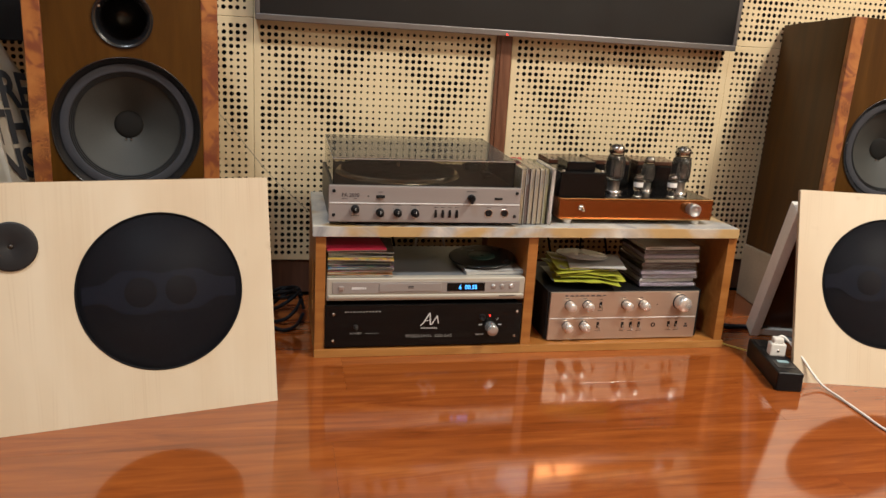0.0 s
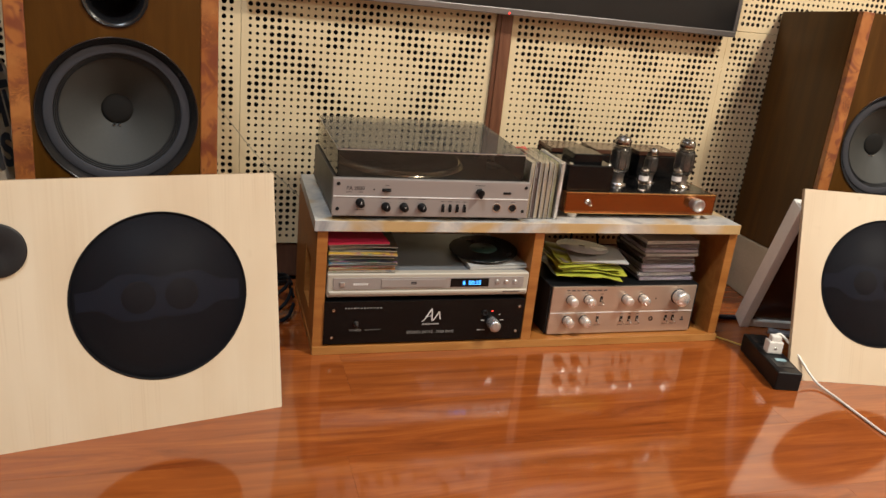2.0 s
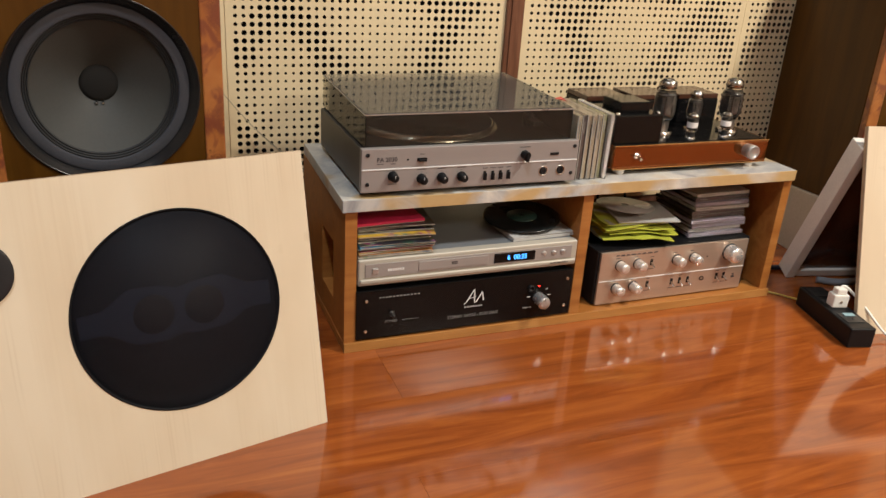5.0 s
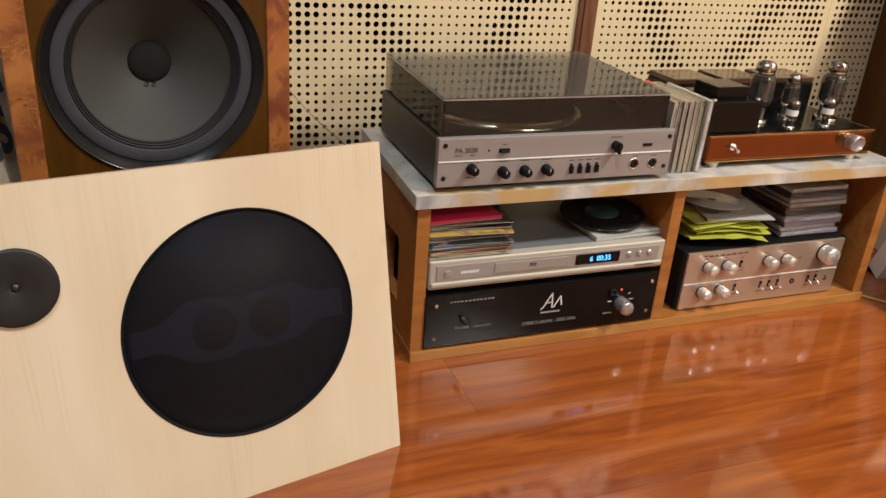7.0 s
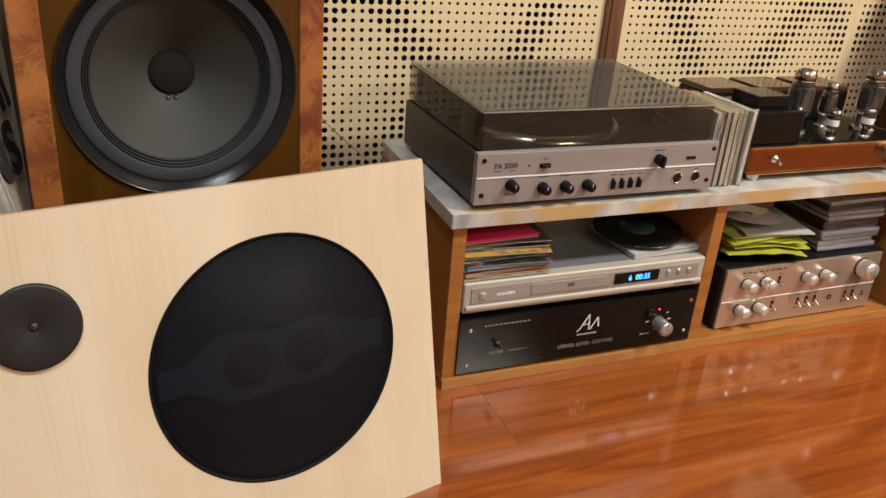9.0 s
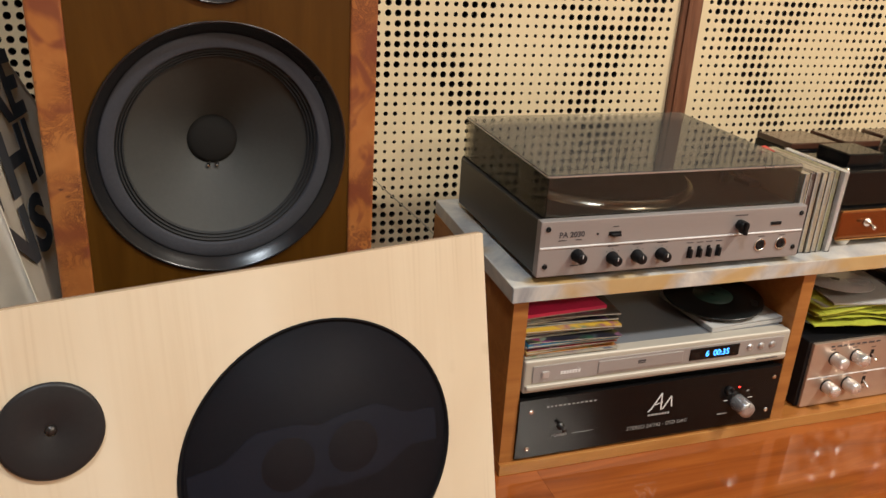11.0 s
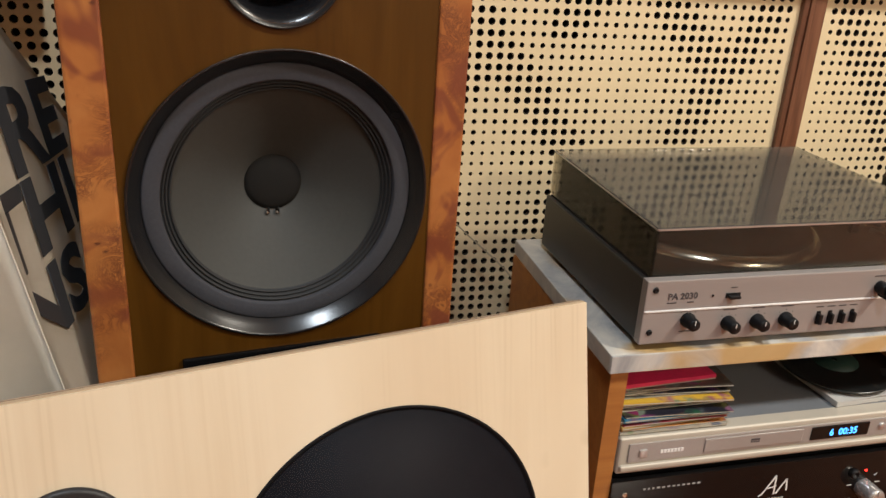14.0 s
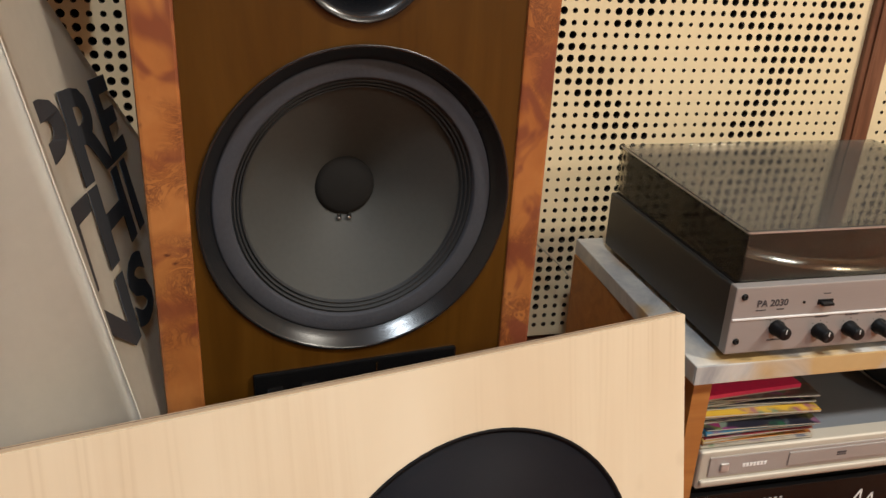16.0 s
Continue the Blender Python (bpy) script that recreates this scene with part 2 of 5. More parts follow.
CAP = plain("dark_dust_cap", (0.0125, 0.0115, 0.0105), 0.75, spec=0.12)
PLEAT = plain("pleated_cloth", (0.020, 0.020, 0.021), 0.6, spec=0.3, relief=0.2)
MESH_CLOTH = plain("dark_speaker_cone", (0.0125, 0.013, 0.018), 0.6, relief=0.1, spec=0.25, scale=120)
BRIDGE = plain("blue_grey_metal", (0.048, 0.060, 0.104), 0.6, vary=0.3, scale=20, spec=0.2)
BRIDGE_DISC = plain("dark_magnet", (0.050, 0.040, 0.038), 0.75, spec=0.05)
DRIVER_RIM = plain("matt_black_rim", (0.006, 0.006, 0.007), 0.65, spec=0.12)
ANODE = plain("grey_valve_plates", (0.045, 0.04, 0.037), 0.35, metal=0.6)
PRINT_GREY = plain("grey_print", (0.36, 0.35, 0.34), 0.5, relief=0)
BROWN_GLOSS = plain("dark_brown_lacquer", (0.060, 0.024, 0.014), 0.2, coat=0.3, relief=0.02)
SATIN = plain("satin_aluminium", (0.52, 0.51, 0.51), 0.28, metal=0.75, vary=0.05, relief=0.04)
SILVER = plain("brushed_silver", (0.31, 0.283, 0.272), 0.42, metal=0.3, vary=0.05, relief=0.08, stretch=(0.2, 4, 4))
KNOB_METAL = plain("bright_turned_aluminium", (0.80, 0.78, 0.76), 0.26, metal=0.75, vary=0.04, relief=0.02)
CHAMPAGNE = plain("champagne_aluminium", (0.53, 0.41, 0.325), 0.29, metal=0.65, vary=0.05, relief=0.1, stretch=(0.15, 5, 5))
BASE_METAL = plain("dull_steel_base", (0.42, 0.38, 0.34), 0.3, metal=0.9, vary=0.1, relief=0.05)
CHROME = plain("polished_metal", (0.78, 0.75, 0.72), 0.16, metal=1.0, vary=0.04, relief=0.02)
DVD_SILVER = plain("silver_plastic", (0.34, 0.315, 0.30), 0.35, metal=0.3, vary=0.05, relief=0.05)
DVD_TOP = plain("grey_painted_steel", (0.175, 0.185, 0.20), 0.38, metal=0.2, vary=0.06)
DVD_CREAM = plain("pearl_rim", (0.44, 0.40, 0.335), 0.5, metal=0.15, vary=0.04, relief=0.03)
PLATTER = plain("turned_aluminium", (0.80, 0.79, 0.78), 0.19, metal=1.0, vary=0.03, relief=0.0)
DECK = plain("satin_dark_deck", (0.014, 0.013, 0.013), 0.6, relief=0.02, spec=0.12)
CHARCOAL = plain("charcoal_lacquer", (0.028, 0.026, 0.025), 0.38, spec=0.35)
TWEETER = plain("dark_tweeter_plate", (0.017, 0.016, 0.017), 0.42, vary=0.25, spec=0.3)
WHITE_PLASTIC = plain("white_plastic", (0.72, 0.69, 0.64), 0.4, relief=0.05)
CLOTH_WHITE = plain("white_bag_cloth", (0.58, 0.53, 0.45), 0.75, vary=0.07, scale=14, relief=0.25)
INK = plain("black_ink", (0.02, 0.021, 0.025), 0.6)
LACQUER = plain("amber_lacquer", (0.25, 0.084, 0.018), 0.05, vary=0.12, relief=0.01, coat=0.5, metal=0.9)
GOLD = plain("gold_edge", (0.72, 0.46, 0.2), 0.22, metal=1.0, vary=0.05, relief=0.02)
TUBE_GLASS = glass_material("tube_glass", (0.96, 0.95, 0.93))
CLEAR = glass_material("clear_polystyrene", (0.90, 0.89, 0.87), 0.05)
GETTER = plain("silvery_getter", (0.45, 0.42, 0.40), 0.12, metal=1.0, relief=0.0)
GREY_STONE = plain("pale_marked_slab", (0.42, 0.36, 0.27), 0.6, vary=0.22, scale=30)
SCREEN = plain("dark_screen_glass", (0.005, 0.005, 0.006), 0.32, vary=0.02, relief=0.0)
BEZEL = plain("grey_metal_bezel", (0.22, 0.21, 0.21), 0.32, metal=0.8, vary=0.05)
PRINT_WHITE = plain("white_print", (0.72, 0.71, 0.70), 0.5, relief=0)
PRINT_DARK = plain("dark_print", (0.05, 0.045, 0.05), 0.5, relief=0)
CYAN_GLOW = glow("blue_display", (0.06, 0.34, 1.0), 3.2)
RED_GLOW = glow("red_indicator", (1.0, 0.03, 0.02), 5.0)


# ---- mesh helpers ----
def thing(name, m, label, category, group="", kind=""):
    ob = new(name)
    ob.empty_display_size = 0.05
    ob.matrix_world = m
    return tagged(ob, label, category, group, kind)


def link_mesh(name, bm, material):
    data = bpy.data.meshes.new(name)
    bm.to_mesh(data)
    bm.free()
    data.materials.append(material)
    return new(name, data)


def part(name, bm, material, parent, label="", at=None):
    ob = link_mesh(name, bm, material)
    ob.parent = parent
    if at is not None:
        ob.matrix_basis = at
    if label:
        ob["label"] = label
    return ob


def solid(name, bm, material, label, category, kind="", m=None):
    ob = link_mesh(name, bm, material)
    if m is not None:
        ob.matrix_world = m
    return tagged(ob, label, category, "", kind)


def box(x0, x1, y0, y1, z0, z1, bevel=0.0, seg=2):
    bm = bmesh.new()
    bmesh.ops.create_cube(bm, size=1)
    for v in bm.verts:
        v.co = ((x0 + x1) / 2 + v.co.x * (x1 - x0), (y0 + y1) / 2 + v.co.y * (y1 - y0), (z0 + z1) / 2 + v.co.z * (z1 - z0))
    if bevel:
        bmesh.ops.bevel(bm, geom=bm.edges[:], offset=bevel, segments=seg, profile=0.6, affect="EDGES")
    return bm


def merge(*bms):
    out = bmesh.new()
    for b in bms:
        tmp = bpy.data.meshes.new("tmp")
        b.to_mesh(tmp)
        b.free()
        out.from_mesh(tmp)
        bpy.data.meshes.remove(tmp)
    return out


def moved(bm, m):
    bmesh.ops.transform(bm, matrix=m, verts=bm.verts)
    return bm


def lathe(profile, seg=48, m=None, smooth=True):
    """Turns a profile of (radius, height) round z."""
    bm = bmesh.new()
    rings = []
    for r, h in profile:
        if r < 1e-6:
            rings.append([bm.verts.new((0, 0, h))])
        else:
            rings.append([bm.verts.new((r * math.cos(2 * math.pi * k / seg), r * math.sin(2 * math.pi * k / seg), h)) for k in range(seg)])
    for a, b in zip(rings, rings[1:]):
        for k in range(seg):
            j = (k + 1) % seg
            if len(a) == 1 and len(b) > 1:
                bm.faces.new((a[0], b[k], b[j]))
            elif len(b) == 1 and len(a) > 1:
                bm.faces.new((a[k], a[j], b[0]))
            elif len(a) > 1:
                bm.faces.new((a[k], a[j], b[j], b[k]))
    for f in bm.faces:
        f.smooth = smooth
    bmesh.ops.recalc_face_normals(bm, faces=bm.faces)
    if m is not None:
        moved(bm, m)
    return bm


FRONT = Matrix.Rotation(radians(90), 4, "X")      # turns z towards -y, the front


def knob(x, z, r, h, y=0.0, seg=28, edge=0.15):
    """A turned knob that stands out of a front at y."""
    e = r * edge
    return lathe([(r * 1.0, 0), (r, h - e), (r - e, h), (r * 0.25, h), (0, h)], seg, Matrix.Translation((x, y, z)) @ FRONT)


def tube(points, r, seg=8):
    """A round cord through points, smoothed."""
    pts = [Vector(p) for p in points]
    fine = []
    for i in range(len(pts) - 1):
        p0, p1, p2, p3 = pts[max(i - 1, 0)], pts[i], pts[i + 1], pts[min(i + 2, len(pts) - 1)]
        for k in range(6):
            t = k / 6
            fine.append(0.5 * (2 * p1 + (p2 - p0) * t + (2 * p0 - 5 * p1 + 4 * p2 - p3) * t * t + (3 * p1 - p0 - 3 * p2 + p3) * t ** 3))
    fine.append(pts[-1])
    bm = bmesh.new()
    rings = []
    for i, p in enumerate(fine):
        d = (fine[min(i + 1, len(fine) - 1)] - fine[max(i - 1, 0)]).normalized()
        side = d.cross(Vector((0.13, 0.2, 1))).normalized()
        up = side.cross(d)
        rings.append([bm.verts.new(p + r * (math.cos(2 * math.pi * k / seg) * side + math.sin(2 * math.pi * k / seg) * up)) for k in range(seg)])
    for a, b in zip(rings, rings[1:]):
        for k in range(seg):
            bm.faces.new((a[k], a[(k + 1) % seg], b[(k + 1) % seg], b[k])).smooth = True
    bm.faces.new(rings[0][::-1])
    bm.faces.new(rings[-1])
    return bm


def plate_with_holes(w, h, t, holes, step=72):
    """A board in the xz plane (x 0..w, z 0..h, front at y 0, back at t) with round openings (x, z, r)."""
    bm = bmesh.new()
    outer = [bm.verts.new((x, 0, z)) for x, z in ((0, 0), (w, 0), (w, h), (0, h))]
    edges = [bm.edges.new((outer[i], outer[(i + 1) % 4])) for i in range(4)]
    for cx, cz, r in holes:
        ring = [bm.verts.new((cx + r * math.cos(2 * math.pi * k / step), 0, cz + r * math.sin(2 * math.pi * k / step))) for k in range(step)]
        edges += [bm.edges.new((ring[k], ring[(k + 1) % step])) for k in range(step)]
    bmesh.ops.triangle_fill(bm, edges=edges, use_beauty=True)
    drop = [f for f in bm.faces if any((f.calc_center_median().x - cx) ** 2 + (f.calc_center_median().z - cz) ** 2 < (r * 0.97) ** 2 and
            all((v.co.x - cx) ** 2 + (v.co.z - cz) ** 2 < (r * 1.01) ** 2 for v in f.verts) for cx, cz, r in holes)]
    bmesh.ops.delete(bm, geom=drop, context="FACES_ONLY")
    made = bmesh.ops.extrude_face_region(bm, geom=bm.faces[:])
    bmesh.ops.translate(bm, verts=[v for v in made["geom"] if isinstance(v, bmesh.types.BMVert)], vec=(0, t, 0))
    bmesh.ops.recalc_face_normals(bm, faces=bm.faces)
    return bm


def lettering(text, size, depth=0.0003, align="LEFT", squash=1.0, bold=0.0):
    """Raised letters in the xz plane, facing -y, as a bmesh."""
    c = bpy.data.curves.new("text", "FONT")
    c.body, c.size, c.extrude, c.align_x, c.offset = text, size, depth, align, bold
    c.resolution_u = 3
    ob = new("text", c)
    data = bpy.data.meshes.new_from_object(ob.evaluated_get(bpy.context.evaluated_depsgraph_get()))
    bpy.data.objects.remove(ob)
    bpy.data.curves.remove(c)
    bm = bmesh.new()
    bm.from_mesh(data)
    bpy.data.meshes.remove(data)
    return moved(bm, Matrix.Rotation(radians(90), 4, "X") @ Matrix.Diagonal((squash, 1, 1, 1)))


# ---- the room ----
X0, X1, Y0, Y1, TOP = -2.2, 3.0, -3.2, 2.03, 2.6
WALL_Y = 2.0
wall_north = solid("wall_north", box(X0 - 0.1, X1 + 0.1, Y1, Y1 + 0.12, 0, TOP), FELT, "front wall clad in perforated cream acoustic panels", "wall", "structure")
solid("wall_south", box(X0, X1, Y0 - 0.12, Y0, 0, TOP), PLASTER, "plain cream plastered back wall", "wall", "structure")
solid("wall_west", box(X0 - 0.12, X0, Y0, Y1, 0, TOP), PLASTER, "plain cream plastered side wall", "wall", "structure")
solid("wall_east", box(X1, X1 + 0.12, Y0, Y1, 0, TOP), PLASTER, "plain cream plastered side wall", "wall", "structure")
solid("ceiling", box(X0 - 0.1, X1 + 0.1, Y0 - 0.1, Y1 + 0.1, TOP, TOP + 0.1), PLASTER, "plain pale plastered ceiling", "ceiling", "structure")
floor = solid("floor", box(X0 - 0.1, X1 + 0.1, Y0 - 0.1, Y1 + 0.1, -0.12, -0.012), DARK_TRIM, "glossy red-brown lacquered wooden plank floor", "floor", "structure")
baseboard = solid("baseboard", box(X0, X1, 2.006, 2.03, 0, 0.088, 0.003), DARK_TRIM, "dark brown wooden skirting below the panels", "baseboard", "structure")

HOLES = 36
BANDS = [[(1, 0), (4, 5), (8, 10), (13, 16), (15, 19)], [(18, 0), (15, 2), (12, 5)], [(22, 3), (27, 8), (28, 10)],
         [(35, 0), (31, 7), (28, 10), (26, 15), (23, 19)], [(0, 14), (3, 10), (5, 8)]]


def hole_size(i, j):
    """Radius by the distance from the nearest wandering band of large holes."""
    p, best = Vector((i, j if j <= 19 else 38 - j)), 99.0
    for line in BANDS:
        for a, b in zip(line, line[1:]):
            a, b = Vector(a), Vector(b)
            t = max(0, min(1, (p - a).dot(b - a) / (b - a).length_squared))
            best = min(best, (p - a - t * (b - a)).length)
    return 0.0053 if best < 1.7 else 0.0038 if best < 4.6 else 0.0029


def panel_mesh(mirror):
    n, side, pitch, t = HOLES, 0.6003, 0.016, 0.009
    m0 = (side - n * pitch) / 2
    verts, faces = [], []
    sq = [(-1, -1), (-1 / 3, -1), (1 / 3, -1), (1, -1), (1, -1 / 3), (1, 1 / 3), (1, 1), (1 / 3, 1), (-1 / 3, 1), (-1, 1), (-1, 1 / 3), (-1, -1 / 3)]
    ang = [-3 * math.pi / 4 + k * math.pi / 6 for k in range(12)]
    for j in range(n):
        for i in range(n):
            r = hole_size(n - 1 - i if mirror else i, j)
            cx, cz, base = m0 + (i + 0.5) * pitch, side - m0 - (j + 0.5) * pitch, len(verts)
            verts += [(cx + a * pitch / 2, 0, cz + b * pitch / 2) for a, b in sq]
            verts += [(cx + r * math.cos(a), 0, cz + r * math.sin(a)) for a in ang]
            verts += [(cx + r * math.cos(a), t, cz + r * math.sin(a)) for a in ang]
            for k in range(12):
                q = (k + 1) % 12
                faces.append((base + k, base + q, base + 12 + q, base + 12 + k))
                faces.append((base + 12 + k, base + 12 + q, base + 24 + q, base + 24 + k))
    s, e, c = side, side - m0, 0.0011
    for x0, x1, z0, z1 in ((c, m0, c, s - c), (e, s - c, c, s - c), (m0, e, c, m0), (m0, e, e, s - c)):
        base = len(verts)
        verts += [(x0, 0, z0), (x1, 0, z0), (x1, 0, z1), (x0, 0, z1)]
        faces.append((base, base + 1, base + 2, base + 3))
    base = len(verts)
    verts += [(c, 0, c), (s - c, 0, c), (s - c, 0, s - c), (c, 0, s - c), (0, c, 0), (s, c, 0), (s, c, s), (0, c, s), (0, t, 0), (s, t, 0), (s, t, s), (0, t, s)]
    for k in range(4):
        q = (k + 1) % 4
        faces.append((base + k, base + 4 + k, base + 4 + q, base + q))
        faces.append((base + 4 + k, base + 8 + k, base + 8 + q, base + 4 + q))
    data = bpy.data.meshes.new("acoustic_panel")
    data.from_pydata(verts, [], faces)
    data.materials.append(PANEL)
    data.materials.append(HOLE_WALL)
    inner = n * n * 24
    data.polygons.foreach_set("material_index", [k % 2 if k < inner else 0 for k in range(len(faces))])
    return data


PANEL_LEFT, PANEL_RIGHT = panel_mesh(False), panel_mesh(True)
for col, x in enumerate((-1.863, -1.262, -0.661, -0.060, 0.582, 1.192, 1.793, 2.394)):
    for z in (0.091, 0.692):
        ob = new("acoustic_panel", PANEL_RIGHT if col in (0, 2, 4, 6) else PANEL_LEFT)
        ob.location = (x, WALL_Y, z)
        ob.scale.x = 1.0165 if col == 4 else 1.0
        ob.parent = wall_north
solid("trim_post", merge(box(0.539, 0.580, 1.992, 2.03, 0.09, 1.29, 0.002), box(0.549, 0.556, 1.989, 1.994, 0.09, 1.29, 0.001)), POST_WOOD, "red-brown ribbed wooden strip between the panels", "trim", "structure")
solid("trim_top", box(X0, X1, 2.0, 2.03, 1.292, TOP, 0.002), PLASTER, "plain cream wall above the panels", "wall", "structure")


# ---- loudspeakers ----
def speaker_driver(parent, x, z):
    """A large cone deep in a bevelled rubber ring, centred at (x, z) of the front."""
    m = Matrix.Translation((x, 0, z)) @ FRONT
    woofer = part("woofer", lathe([(0.1290, 0.0004), (0.1284, 0.0008), (0.1272, 0.0006), (0.1264, -0.0004), (0.1215, -0.0055), (0.1172, -0.0102), (0.1160, -0.0120)], 96, m), RUBBER, parent, "large round woofer in a bevelled black rubber ring")
    part("gasket", lathe([(0.1163, -0.0118), (0.1158, -0.0106), (0.1150, -0.0102), (0.1030, -0.0108), (0.1018, -0.0114), (0.1012, -0.0150)], 96, m), GASKET, woofer, "grey fibrous ring")
    prof = [(0.1014, -0.0150)]
    for n in range(3):
        c, h = 0.1004 - n * 0.0029, -0.0142 - n * 0.0022
        prof += [(c, h - 0.0018), (c - 0.0006, h), (c - 0.0014, h + 0.0002), (c - 0.0021, h - 0.0010), (c - 0.0025, h - 0.0042)]
    part("surround", lathe(prof + [(0.0917, -0.0226)], 96, m), PLEAT, woofer, "black pleated surround")
    part("cone", lathe([(0.0921, -0.0224), (0.0905, -0.0234), (0.070, -0.0345), (0.048, -0.0465), (0.025, -0.0590)], 96, m), CONE, woofer, "grey paper cone")
    part("dust_cap", lathe([(0.0262, -0.0582), (0.0252, -0.0568), (0.0215, -0.0552), (0.013, -0.0540), (0, -0.0535)], 48, m), CAP, woofer, "dark round dust cap")
    for s in (-0.006, 0.003):
        part("solder_pin", lathe([(0.0020, 0), (0.0022, 0.003), (0.0012, 0.0042), (0, 0.0044)], 10, Matrix.Translation((x + s, 0.0572, z - 0.0282)) @ FRONT), CHROME, woofer)
        part("voice_wire", tube([(x + s, 0.0545, z - 0.0285), (x + s + 0.001, 0.0525, z - 0.0262), (x + s + 0.001, 0.0548, z - 0.0236)], 0.0007, 6), CAP, woofer)
    return woofer


def tower_speaker(m, label):
    """Front in the xz plane, x from -0.325 to 0, z 0.17 to 0.775, depth behind it."""
    w, d, z0, z1, s = 0.3254, 0.325, 0.17, 0.775, 0.0299
    t = thing("tower_speaker", m, label, "loudspeaker", "pair of tower loudspeakers")
    wx, wz, px_, pz = -0.1628, 0.4782, -0.1636, 0.6735
    for name, bm in (("side_panel", box(-w, -w + 0.018, 0.018, d, z0, z1, 0.002)), ("side_panel", box(-0.018, 0, 0.018, d, z0, z1, 0.002)), ("top_panel", box(-w + 0.018, -0.018, 0.02, d, z1 - 0.018, z1)),
                     ("bottom_panel", box(-w + 0.018, -0.018, 0.02, d, z0, z0 + 0.018)), ("back_panel", box(-w + 0.018, -0.018, d - 0.018, d - 0.001, z0 + 0.018, z1 - 0.018))):
        part(name, bm, SPEAKER_WOOD, t)
    front = moved(plate_with_holes(w - 2 * s, z1 - z0, 0.018, [(wx + w - s, wz - z0, 0.1278), (px_ + w - s, pz - z0, 0.047)]), Matrix.Translation((-w + s, 0.002, z0)))
    part("front_baffle", front, SPEAKER_WOOD, t, "brown polished veneer front")
    for x in (-w, -s):
        part("side_trim", box(x, x + s, 0, 0.018, z0, z1, 0.0025), BURL, t, "orange burl veneer strip")
    speaker_driver(t, wx, wz)
    mp = Matrix.Translation((px_, 0, pz)) @ FRONT
    port = part("port", lathe([(0.0515, 0), (0.0515, 0.001), (0.050, 0.0015), (0.042, -0.009), (0.040, -0.016), (0.038, -0.12), (0, -0.12)], 56, mp), RUBBER, t, "round black port with a rubber lip")
    part("screw", lathe([(0.0022, 0), (0.0022, 0.0012), (0, 0.0016)], 10, Matrix.Translation((px_ - 0.038, -0.003, pz + 0.02)) @ FRONT), CHROME, port)
    plate = part("control_plate", box(-0.256, -0.074, -0.002, 0.004, 0.255, 0.337, 0.0015), BLACK_GLOSS, t, "black control plate")
    part("plate_mark", box(-0.150, -0.1485, -0.0026, -0.0018, 0.262, 0.334), GOLD, plate)
    for x in (-0.245, -0.215):
        part("switch", box(x, x + 0.014, -0.006, -0.002, 0.308, 0.322, 0.001), CHROME, plate)
    return t


LEFT_SPEAKER = pose(-0.1156, 1.5798, 0, 0.6, 0.2, 8.3)
tower_speaker(LEFT_SPEAKER, "brown tower loudspeaker with burl edges and a grey woofer")
RIGHT_SPEAKER = pose(1.270, 1.636, 0.17, 0, 0, -6.7) @ pose(0, 0, 0, 0, 2.5, 0) @ pose(0, 0, 0, -3.5, 0, 0) @ pose(0.3254, 0, -0.17)
tower_speaker(RIGHT_SPEAKER, "brown tower loudspeaker on a pale plinth beside the rack")


def plinth(m, label, back):
    t = thing("speaker_plinth", m, label, "plinth", "loudspeaker plinths")
    block = box(-0.329, 0.004, -0.002, 0.33, 0, 0.169, 0.004)
    for v in block.verts:
        if v.co.z > 0.1:
            v.co.z -= back * (v.co.y + 0.002) / 0.332
    part("block", block, GREY_STONE, t)
    return t


plinth(pose(-0.1156, 1.5798, 0, 0, 0, 8.3), "pale marked block under the loudspeaker", 0.0)
plinth(pose(1.270, 1.636, 0, 0, 0, -6.7) @ pose(0.325, 0, 0), "pale marked block under the tilted loudspeaker", 0.020)


